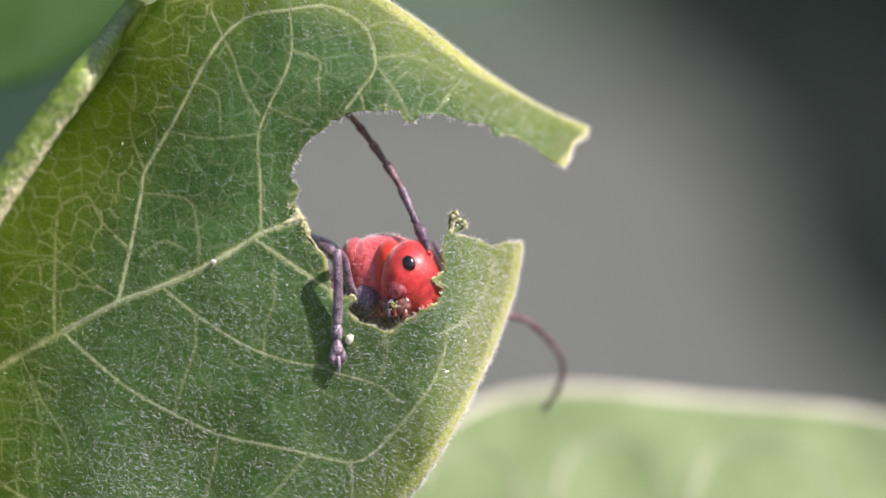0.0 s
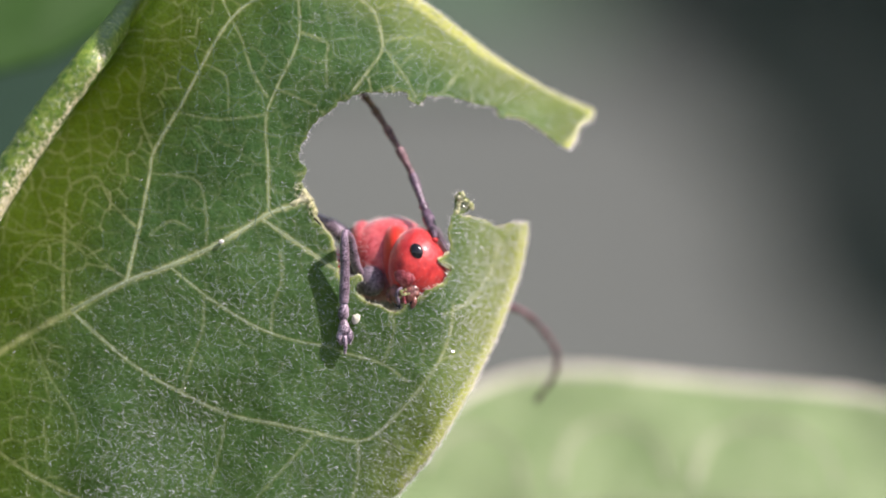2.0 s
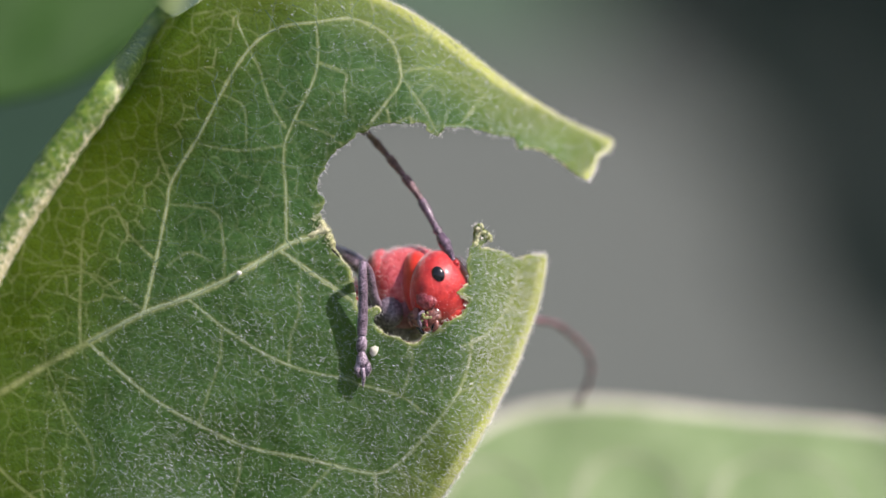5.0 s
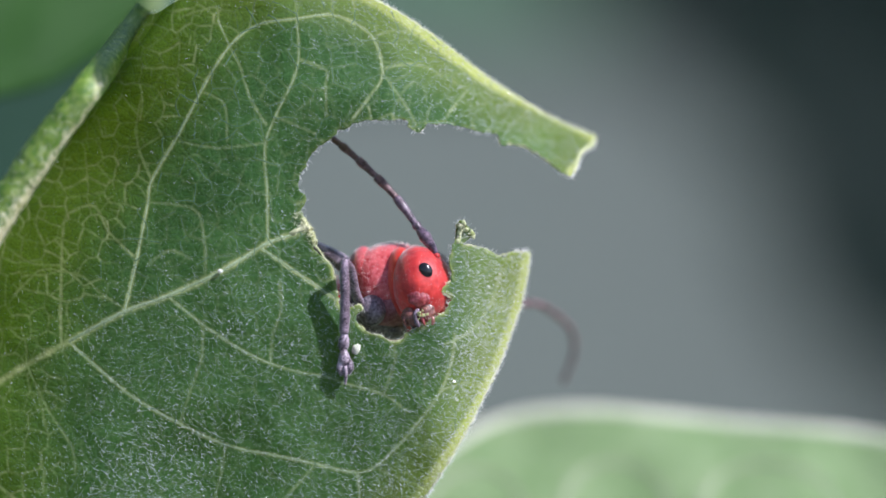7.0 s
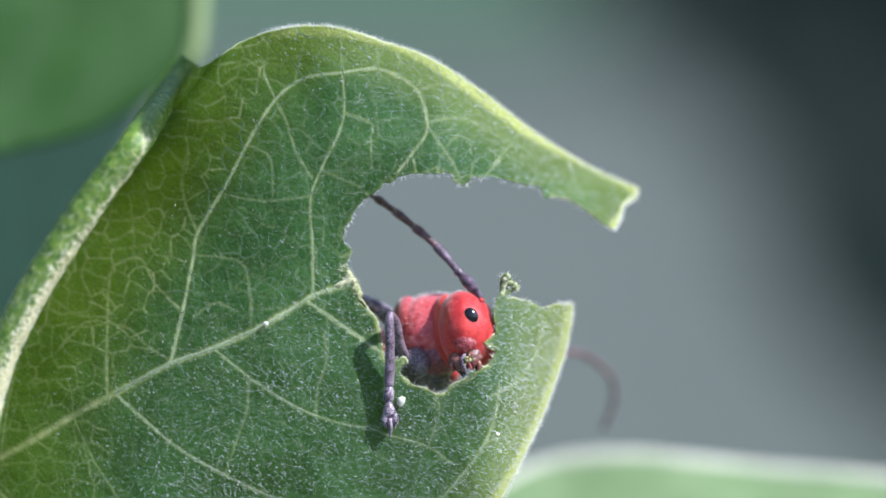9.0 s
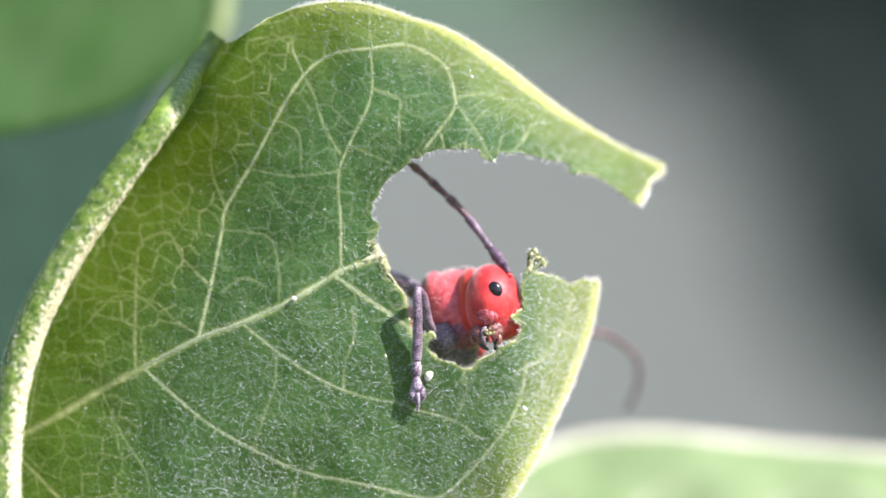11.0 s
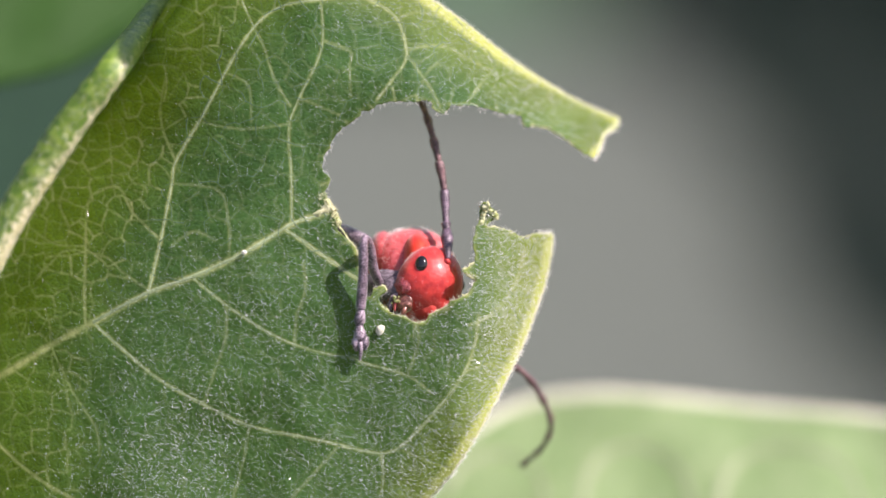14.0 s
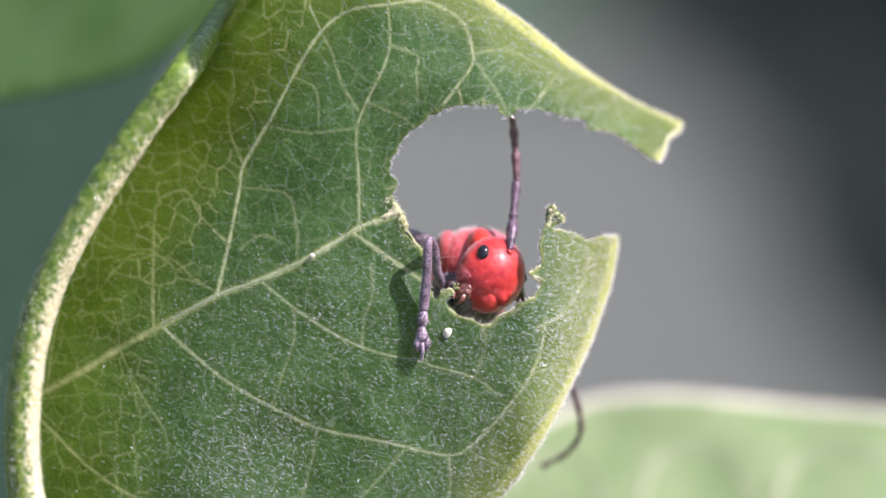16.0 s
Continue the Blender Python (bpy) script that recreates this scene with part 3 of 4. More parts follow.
def chewed_leaf(plant):
    ring = chewed_outline()
    margin = spline([(494, -28), (614, -28), (760, 22), (950, 158), (1132, 258), (1094, 320)], 14) + spline([(1015, 459), (1002, 540), (964, 650), (900, 780), (800, 925)], 14)
    veins = []
    veins += [    # the main veins
        ([(-30, 745), (60, 698), (130, 655), (205, 615), (303, 563), (380, 535), (472, 493), (556, 442), (600, 428), (630, 416)], 0.22, 0.15),
        ([(303, 563), (325, 470), (345, 370), (352, 330), (400, 250), (450, 155), (490, 95), (525, 65), (560, 52), (610, 47), (665, 40), (710, 55), (745, 85), (760, 145), (740, 180), (705, 226)], 0.1, 0.05),
        ([(192, 622), (190, 570), (192, 490), (196, 405), (215, 384), (252, 376), (273, 419), (320, 465)], 0.07, 0.04)]
    veins += [    # side veins
        ([(205, 615), (260, 665), (320, 715), (400, 760), (480, 798), (560, 815), (640, 832), (713, 848), (760, 825), (820, 760), (860, 705), (880, 650), (885, 602)], 0.08, 0.04),
        ([(385, 540), (440, 585), (500, 625), (560, 655), (620, 672), (660, 678), (690, 690), (760, 710), (800, 740)], 0.055, 0.03),
        ([(556, 440), (555, 340), (553, 260), (600, 160), (612, 110), (608, 47)], 0.055, 0.035),
        ([(545, 452), (600, 490), (650, 525), (680, 545)], 0.1, 0.08),
        ([(-32, 760), (20, 810), (70, 860), (130, 905), (220, 950), (300, 985)], 0.09, 0.06)]
    veins += [    # ties between them
        ([(352, 330), (330, 280), (325, 230), (335, 180)], 0.045, 0.02),
        ([(490, 95), (470, 50), (465, 25), (400, 45)], 0.045, 0.02),
        ([(490, 95), (510, 135), (525, 185), (555, 235)], 0.035, 0.025),
        ([(400, 262), (470, 275), (555, 265)], 0.03, 0.022),
        ([(525, 65), (534, 20), (545, -20)], 0.035, 0.02),
        ([(760, 145), (800, 200), (818, 238)], 0.035, 0.02),
        ([(862, 234), (890, 195), (920, 160)], 0.035, 0.02),
        ([(868, 622), (906, 604), (939, 568), (958, 525), (966, 490)], 0.055, 0.04),
        ([(713, 848), (716, 900), (700, 970)], 0.045, 0.025),
        ([(345, 370), (400, 375), (435, 390), (445, 450), (446, 500)], 0.03, 0.022)]
    veins += [    # finer ties
        ([(480, 798), (470, 860), (450, 930)], 0.03, 0.02),
        ([(640, 832), (560, 920), (500, 985)], 0.035, 0.02),
        ([(740, 838), (800, 862), (840, 875)], 0.03, 0.02),
        ([(100, 545), (150, 490), (186, 490)], 0.03, 0.02),
        ([(186, 490), (230, 500), (255, 525), (300, 555)], 0.03, 0.025),
        ([(60, 600), (120, 590), (130, 655)], 0.03, 0.025),
        ([(130, 655), (170, 740), (210, 800), (215, 850)], 0.035, 0.02),
        ([(2, 730), (12, 650), (25, 590)], 0.04, 0.03),
        ([(614, 119), (640, 128), (663, 141), (659, 163), (661, 217)], 0.03, 0.02),
        ([(759, 137), (801, 128), (845, 137), (900, 170)], 0.035, 0.02)]
    veins += [    # finest ties
        ([(743, 81), (779, 68), (830, 80)], 0.03, 0.02),
        ([(608, -18), (607, 20), (610, 48)], 0.035, 0.025),
        ([(670, 0), (671, 20), (672, 43)], 0.03, 0.02),
        ([(405, 128), (425, 142), (445, 155)], 0.03, 0.02),
        ([(446, 177), (470, 188), (483, 205), (485, 262)], 0.03, 0.02),
        ([(574, 221), (610, 237), (640, 250)], 0.03, 0.02),
        ([(345, 480), (370, 460), (391, 455), (420, 470)], 0.025, 0.018),
        ([(95, 448), (120, 466), (145, 478), (190, 480)], 0.03, 0.02),
        ([(560, 655), (565, 600), (580, 560), (575, 510)], 0.025, 0.018),
        ([(400, 760), (420, 700), (440, 640), (440, 585)], 0.025, 0.018)]
    veins += [    # last ties
        ([(760, 710), (780, 650), (775, 616)], 0.03, 0.018),
        ([(860, 705), (900, 690), (935, 700)], 0.025, 0.015)]
    # the net of fine veins between them, and all veins laid out on a map of the blade
    from mathutils.geometry import delaunay_2d_cdt
    dice = random.Random(21)
    seeds = [Vector((u + dice.uniform(-15, 15), v + dice.uniform(-15, 15))) for u in range(-60, 1140, 34) for v in range(-60, 1180, 34)]
    got, _, tris, _, _, _ = delaunay_2d_cdt(seeds, [], [], 0, 0.01)
    hubs, sides = [], {}
    for i, f in enumerate(tris):
        a, b, c = (got[j] for j in f)
        w = 2 * (a.x * (b.y - c.y) + b.x * (c.y - a.y) + c.x * (a.y - b.y))
        hubs.append(Vector(((a.length_squared * (b.y - c.y) + b.length_squared * (c.y - a.y) + c.length_squared * (a.y - b.y)) / w,
                            (a.length_squared * (c.x - b.x) + b.length_squared * (a.x - c.x) + c.length_squared * (b.x - a.x)) / w)))
        for a, b in zip(f, f[1:] + f[:1]):
            sides.setdefault((min(a, b), max(a, b)), []).append(i)
    threads = bmesh.new()
    course = np.zeros((1024, 1024))          # cells of 1.25 plan units
    reach = np.arange(-8, 9)
    gx, gy = np.meshgrid(reach, reach)

    def stamp(p, wide, strong):
        cu, cv = (p.x + 80) / 1.25, (p.y + 80) / 1.25
        iu, iv = int(round(cu)), int(round(cv))
        if 8 <= iu < 1015 and 8 <= iv < 1015:
            mark = strong * np.exp(-(((gx + iu - cu) ** 2 + (gy + iv - cv) ** 2) * 1.5625 / wide ** 2) ** 1.3)
            spot = course[iv - 8:iv + 9, iu - 8:iu + 9]
            np.maximum(spot, mark, out=spot)

    def open_blade(p):
        return p.x - rib_u(p.y) > 135 + 75 * smooth(60, 420, p.y) and inside(p.x, p.y, ring)

    def thread(points, r):
        line = [p for p in spline(points, 5)]
        if all(open_blade(p) for p in (line[0], line[len(line) // 2], line[-1])):
            ribbon(threads, [L(p.x, p.y, blade_depth(p.x, p.y)) for p in line], [r * dice.uniform(0.7, 1.2) for q in range(5)], 0.5)
            return 0.5
        return 1.6

    def trace(points, wide, strong):
        line = spline(points, 1.7)
        bead = dice.uniform(0, 99)
        for i, p in enumerate(line):
            fade = 0.75 + 0.5 * noise.noise(Vector((i * 0.13, bead, 0)))
            stamp(p, wide * (0.85 + 0.4 * noise.noise(Vector((i * 0.3, bead, 5)))), strong * fade)
    for points, a, b in veins:
        n = len(points)
        for q in range(n - 1):
            r = a + (b - a) * (q + 0.5) / (n - 1)
            ends = [Vector(points[q]), Vector(points[q + 1])]
            before = Vector(points[q - 1]) if q else ends[0]
            after = Vector(points[q + 2]) if q + 2 < n else ends[1]
            bow = (ends[1] - before + ends[0] - after) * 0.06
            trace([ends[0], ends[0].lerp(ends[1], 0.5) + bow, ends[1]], 1.5 + r * 25, min(1.15, 0.50 + r * 7))
    for pair in sides.values():
        if len(pair) == 2:
            a, b = hubs[pair[0]], hubs[pair[1]]
            if 5 < (a - b).length < 70:
                bow = Vector((-(b - a).y, (b - a).x)) * dice.uniform(-0.09, 0.09)
                hazy = 1 - 0.35 * smooth(430, 640, a.y) * (1 - 0.4 * smooth(700, 900, a.x))
                bent = [a, a.lerp(b, 0.35) + bow, a.lerp(b, 0.7) + bow * dice.uniform(0, 1), b]
                plain = thread(bent, dice.choice((0.000014, 0.000020, 0.000028)) * (0.4 + 0.6 * hazy))
                trace(bent, dice.choice((1.7, 2.0, 2.5)), dice.uniform(0.16, 0.68) * hazy * plain)
                for side in range(dice.choice((0, 0, 1, 1))):
                    way = Vector((-(b - a).y, (b - a).x)).normalized() * dice.choice((-1, 1)) * dice.uniform(9, 18)
                    c = a.lerp(b, dice.uniform(0.25, 0.75)) + bow * 0.7
                    bent = [c, c + way * 0.5 + bow * 0.15, c + way]
                    plain = thread(bent, 0.000013 * (0.4 + 0.6 * hazy))
                    trace(bent, 1.6, dice.uniform(0.2, 0.42) * hazy * plain)

    def veined(u, v):
        x, y = min(1021.9, max(0.0, (u + 80) / 1.25)), min(1021.9, max(0.0, (v + 80) / 1.25))
        i, j = int(x), int(y)
        return float((course[j, i] * (1 - x + i) + course[j, i + 1] * (x - i)) * (1 - y + j) + (course[j + 1, i] * (1 - x + i) + course[j + 1, i + 1] * (x - i)) * (y - j))

    near_margin = kdtree.KDTree(len(margin))
    for q, p in enumerate(margin):
        near_margin.insert((p.x, p.y, 0), q)
    near_margin.balance()
    bitten = [Vector(p) for p in ring if 590 < p[0] < 1090 and 215 < p[1] < 625 and near_margin.find((p[0], p[1], 0))[2] > 12]
    near_hole = kdtree.KDTree(len(bitten))
    for q, p in enumerate(bitten):
        near_hole.insert((p.x, p.y, 0), q)
    near_hole.balance()
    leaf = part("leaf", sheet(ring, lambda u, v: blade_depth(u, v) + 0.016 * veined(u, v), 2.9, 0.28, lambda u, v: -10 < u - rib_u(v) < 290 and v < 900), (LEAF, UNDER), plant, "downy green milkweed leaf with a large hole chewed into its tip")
    yellow = leaf.data.attributes.new("backlight", "FLOAT", "POINT")
    values, edges, lines = [], [], []
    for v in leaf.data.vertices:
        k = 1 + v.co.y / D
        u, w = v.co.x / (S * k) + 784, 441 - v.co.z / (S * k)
        # yellow-green beside midrib and margins stands in for sunlight shining through
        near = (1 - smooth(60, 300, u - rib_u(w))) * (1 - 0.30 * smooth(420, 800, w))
        edge = near_margin.find((u, w, 0))[2]
        lines.append(veined(u, w))
        cut = near_hole.find((u, w, 0))[2]
        # lit rim of the bite, painted as a paler band
        lit_rim = 0.5 * (1 - smooth(1, 8, cut)) * (0.7 + 1.2 * noise.noise(Vector((u * 0.05, w * 0.05, 4)))) * (0.4 + 0.6 * smooth(360, 520, w))
        edges.append(max(lit_rim, 1.35 * (1 - smooth(4, 22, edge)), (0.20 + 0.16 * smooth(840, 940, u) * smooth(420, 480, w)) * (1 - smooth(10, 110, edge)), 0.17 * smooth(868, 930, u) * smooth(410, 470, w) * (1 - smooth(560, 720, w))))
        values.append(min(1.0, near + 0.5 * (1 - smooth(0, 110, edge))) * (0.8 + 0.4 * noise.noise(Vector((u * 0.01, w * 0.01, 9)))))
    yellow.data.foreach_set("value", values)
    leaf.data.attributes.new("veining", "FLOAT", "POINT").data.foreach_set("value", lines)
    leaf.data.attributes.new("edging", "FLOAT", "POINT").data.foreach_set("value", edges)
    bm = bmesh.new()
    rib_line = [L(p.x - 11, p.y - 2, rib_depth(p.y)) for p in RIB_LINE]
    rib_line += spline([rib_line[-1], L(30, 1200, -3), L(-60, 1400, 0), L(-240, 1560, 6), L(-380, 1620, 10)], 0.0004)[1:]
    rib_radius = [0.00001 * (np.interp(i, (0, 20, 40, 80, 110, 160), (52, 66, 74, 72, 74, 80)) * (1 + 0.07 * noise.noise(Vector((i * 0.33, 0, 7))))) for i in range(len(rib_line))]
    around = 40
    for i, p in enumerate(rib_line):
        way = (rib_line[min(i + 1, len(rib_line) - 1)] - rib_line[max(i - 1, 0)]).normalized()
        across = way.cross(Vector((0, 1, 0))).normalized()
        away = across.cross(way).normalized()
        for q in range(around):
            turn = 2 * math.pi * q / around
            lump = 1 + 0.05 * noise.noise(Vector((i * 0.55, math.cos(turn) * 3, math.sin(turn) * 3))) + 0.05 * math.exp(-((turn - 5.4) / 0.3) ** 2)
            bm.verts.new(p + (across * math.cos(turn) + away * math.sin(turn)) * rib_radius[i] * lump)
    bm.verts.ensure_lookup_table()
    for i in range(len(rib_line) - 1):
        for q in range(around):
            r = (q + 1) % around
            bm.faces.new([bm.verts[i * around + q], bm.verts[i * around + r], bm.verts[(i + 1) * around + r], bm.verts[(i + 1) * around + q]])
    bmesh.ops.recalc_face_normals(bm, faces=bm.faces)
    rib = part("midrib", bm, MIDRIB, leaf, "thick hairy midrib with its sunlit side coloured cream")
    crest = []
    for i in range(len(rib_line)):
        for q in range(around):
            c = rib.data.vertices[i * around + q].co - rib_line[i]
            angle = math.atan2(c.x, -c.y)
            # sun highlight as colour: cream on the sunward side, below the shaded top
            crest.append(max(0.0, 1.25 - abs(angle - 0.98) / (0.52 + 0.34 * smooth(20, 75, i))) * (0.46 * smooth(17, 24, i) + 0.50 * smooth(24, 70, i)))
    rib.data.attributes.new("sunward", "FLOAT", "POINT").data.foreach_set("value", crest)
    for points, a, b in veins:
        bm = bmesh.new()
        n = 36
        points = [p for p in points if p[0] - rib_u(p[1]) > 110 + 90 * smooth(60, 420, p[1])]
        if len(points) < 3:
            continue
        wild = [max(0.024, (a + (b - a) * i / n) * 0.38) * 0.001 * (0.35 + 0.65 * min(1.0, (n - i) / 6)) * (1 + 0.5 * noise.noise(Vector((i * 0.6, a * 50, points[0][0])))) for i in range(n + 1)]
        if a < 0.04:
            wild = [w * 0.7 for w in wild]
        ribbon(bm, on_blade(points, 0.0), wild, 0.22)
        part("vein", bm, VEIN if a >= 0.04 else NET, leaf)
    tagged(part("vein_net", threads, NET, leaf, "net of thin pale veins"), kind="stuff")
    # pale margins, brightened for rim light, and torn, chewed rims
    for points, a, b, mat, name in (
            ([(389, 20), (434, -8), (494, -28), (554, -35), (614, -28), (684, -5), (760, 22), (850, 80), (950, 158), (1050, 222), (1130, 258)], 0.04, 0.09, CUT, "margin"),
            ([(1014, 462), (1012, 490), (1002, 540), (986, 590), (964, 650), (938, 706), (900, 780), (850, 864), (800, 925), (745, 980), (660, 1050)], 0.09, 0.06, CUT, "margin"),
            ([(1130, 260), (1124, 272), (1106, 285), (1094, 320)], 0.10, 0.08, CUT, "margin")):
        bm = bmesh.new()
        tube(bm, [L(p.x, p.y, blade_depth(p.x, p.y) + 0.10) + Vector((noise.noise(p.to_3d() * 0.2), 0, noise.noise(p.to_3d() * 0.23))) * 6e-5 for p in spline(points, 6)], [a * 0.001, b * 0.001], 8)
        part(name, bm, mat, leaf, "pale yellow-green leaf edge")
    for j, (points, size) in enumerate((([(612, 392), (622, 404), (632, 424), (642, 442)], 0.12), ([(640, 444), (654, 468), (670, 488), (678, 530)], 0.07), ([(700, 560), (716, 553), (724, 560)], 0.12),
                                        ([(716, 586), (735, 602), (755, 606), (772, 616), (796, 614)], 0.05), ([(800, 603), (822, 592), (838, 581)], 0.08), ([(852, 573), (867, 566), (876, 553), (879, 542), (858, 527), (867, 519), (878, 510)], 0.08),
                                        ([(905, 446), (940, 455), (960, 467), (985, 460), (1010, 460)], 0.05),
                                        ([(962, 254), (966, 268), (996, 271), (1026, 284), (1070, 318)], 0.06), ([(806, 238), (824, 246), (832, 239)], 0.08))):
        bm = bmesh.new()
        dice = random.Random(j)
        body = spline(points, 2.0)
        tube(bm, [L(p.x, p.y, blade_depth(p.x, p.y) + 0.08) + Vector((dice.gauss(0, 1), 0, dice.gauss(0, 1))) * 2.5e-5 for p in body],
             [size * 0.00052 * dice.uniform(0.6, 1.3) * (0.5 if i in (0, len(body) - 1) else 1.0) for i in range(len(body))], 9, 0.8)
        for p in spline(points, 5.0):
            c = L(p.x + dice.gauss(0, 2), p.y + dice.gauss(0, 2), blade_depth(p.x, p.y) + dice.uniform(-0.05, 0.2))
            r = size * 0.001 * dice.uniform(0.15, 0.55)
            spin = Euler((dice.uniform(0, 6), dice.uniform(0, 6), dice.uniform(0, 6))).to_matrix().to_4x4()
            bmesh.ops.create_icosphere(bm, subdivisions=1, radius=1.0, matrix=Matrix.Translation(c) @ spin @ Matrix.Diagonal((r * 1.8, r * 0.35, r * 0.7, 1)))
        for v in bm.verts:
            v.co += Vector((dice.gauss(0, 1), dice.gauss(0, 1), dice.gauss(0, 1))) * size * 0.00012
        part("torn_rim", bm, TORN, leaf, "pale torn tissue along the chewed edge", smooth=False)
    def thick(u, v):
        rib = np.interp(v, [p.y for p in RIB_LINE], [p.x for p in RIB_LINE])
        open_side = ease(60, 330, u - rib)
        return open_side * (0.22 + 0.5 * ease(330, 620, v + 0.15 * (u - 500)) + 0.45 * ease(520, 760, u)) + 0.02
    def tufts(u, v):
        # the first term thickens white hairs to brighten the sunlit patch
        patch = 1.6 * np.exp(-((u - 340) / 100) ** 2 - ((v - 890) / 120) ** 2) + 0.45 * np.exp(-((u - 560) / 90) ** 2 - ((v - 580) / 75) ** 2)
        torn = np.exp(-((u - 606) / 34) ** 2 - ((v - 420) / 30) ** 2) + 0.7 * np.exp(-((u - 905) / 26) ** 2 - ((v - 430) / 30) ** 2)
        edge = np.array([near_margin.find((x, y, 0))[2] for x, y in zip(u, v)])
        return thick(u, v) * (0.08 + 0.3 * ease(420, 640, v)) + patch + torn + np.exp(-edge / 30) + 0.9 * ease(850, 930, u) * ease(400, 450, v) + 0.4 * ease(830, 930, u)
    coat(leaf, 30000, thick, 3, (0.8, -0.30), (0.10, 0.32), (0.9, 2.3), "dense short white hairs")
    coat(leaf, 5500, tufts, 8, (0.8, -0.25), (0.08, 0.24), (3.2, 9.0), "coarser white hairs", 0.5)
    # over-wide, short white blades that stand in for sun glints
    coat(leaf, 4600, lambda u, v: 0.6 * thick(u, v) * (0.3 + ease(380, 600, v)) + tufts(u, v), 9, (0.8, -0.25), (0.03, 0.11), (7.0, 20.0), "broad white hair tips put in as glints", 0.5)
    fringe(leaf, ring, blade_depth, 12000, 12, margin, "white hairs along the leaf edge")
    fringe(leaf, ring, blade_depth, 800, 13, bitten, "sparse white hairs along the bitten edge")
    # the swollen, torn end of the main vein, and the scrap that curls from the bitten edge
    for name, mat, label, lumps in (
            ("torn_end", TORN, "cream torn end of the main vein", ((604, 423, 15, 5, -28), (616, 415, 11, 7, -28), (619, 406, 5, 9, 10), (625, 417, 8, 6, 0), (631, 427, 5, 7, 20), (637, 439, 4, 7, 15))),
            ("curled_scrap", CUT, "yellow-green curled scrap of leaf", ((891, 436, 5, 9, 0), (893, 423, 6, 9, 10), (896, 413, 8, 7, 0), (901, 409, 5, 5, 0), (904, 419, 7, 4, 25), (913, 425, 8, 5, 35), (917, 431, 4, 5, 0)))):
        bm = bmesh.new()
        for u, v, ru, rv, turn in lumps:
            ball(bm, L(u, v, blade_depth(u, v) + 0.03), (ru * S, 4 * S, rv * S), turn, None, 18, 12)
        for vert in bm.verts:
            vert.co += Vector((noise.noise(vert.co * 9000), noise.noise(vert.co * 9000 + Vector((7, 0, 0))), noise.noise(vert.co * 9000 + Vector((0, 7, 0))))) * 7e-5
        part(name, bm, mat, leaf, label)
    # torn fibres at the end of the main vein
    dice = random.Random(31)
    frayed = spline([(612, 394), (622, 405), (632, 424), (641, 444)], 1.0)
    roots, ways, longs, wides = [], [], [], []
    for i in range(170):
        p = dice.choice(frayed)
        u, v = p.x - abs(dice.gauss(0, 7)), p.y + dice.gauss(0, 4)
        roots.append(L(u, v, blade_depth(u, v) + dice.uniform(-0.12, 0.15)))
        ways.append(Vector((0.8 + dice.gauss(0, 0.4), dice.gauss(-0.3, 0.4), 0.1 + dice.gauss(0, 0.6))).normalized())
        longs.append(dice.uniform(0.10, 0.30) * 0.001)
        wides.append(dice.uniform(8, 22) * 1e-6)
    mesh = hair_mesh("torn_fibres", np.array(roots), np.array(ways), np.array(longs), np.array(wides), 31)
    mesh.materials[0] = TORN
    ob = new("torn_fibres", mesh)
    ob.parent = leaf
    tagged(ob, "cream torn fibres of the main vein", kind="stuff")
    # curled hairs on the midrib, thickest on its sunlit side
    dice = np.random.RandomState(5)
    q = dice.randint(20, len(rib_line) - 1, 7500)
    mid = np.array([tuple(p) for p in rib_line])
    a = np.where(dice.random_sample(7500) < 0.5, dice.normal(0.75, 0.4, 7500), dice.uniform(-2.4, 2.4, 7500))
    x = dice.random_sample((7500, 1))
    out = np.stack((np.sin(a), -np.cos(a), 0 * a), 1)
    roots = mid[q] * (1 - x) + mid[q + 1] * x + out * (np.interp(q, range(len(rib_radius)), rib_radius) * 0.98)[:, None]
    ways = out * 0.8 + dice.normal(0, 1, (7500, 3)) * (0.5, 0.4, 0.7) + (0, 0, -0.3)
    ways /= np.linalg.norm(ways, axis=1)[:, None]
    ob = new("down", hair_mesh("down", roots, ways, dice.uniform(0.05, 0.20, 7500) * 0.001, dice.uniform(2, 7, 7500) ** 1.25 * 1e-6, 5))
    ob.parent = rib
    tagged(ob, "short curled white hairs", kind="stuff")
    # white stubs added as sun sparkles, mostly on the sunward side
    q = dice.randint(24, 90, 1500)
    a = np.where(dice.random_sample(1500) < 0.75, dice.normal(0.9, 0.45, 1500), dice.uniform(-1.5, 1.0, 1500))
    out = np.stack((np.sin(a), -np.cos(a), 0 * a), 1)
    roots = mid[q] + out * (np.interp(q, range(len(rib_radius)), rib_radius) * 1.0)[:, None] + dice.normal(0, 4e-5, (1500, 3))
    ways = out + dice.normal(0, 0.5, (1500, 3))
    ways /= np.linalg.norm(ways, axis=1)[:, None]
    ob = new("down", hair_mesh("down", roots, ways, dice.uniform(0.03, 0.08, 1500) * 0.001, dice.uniform(10, 26, 1500) * 1e-6, 6))
    ob.parent = rib
    tagged(ob, "stubby white hairs put in as glints on the midrib", kind="stuff")


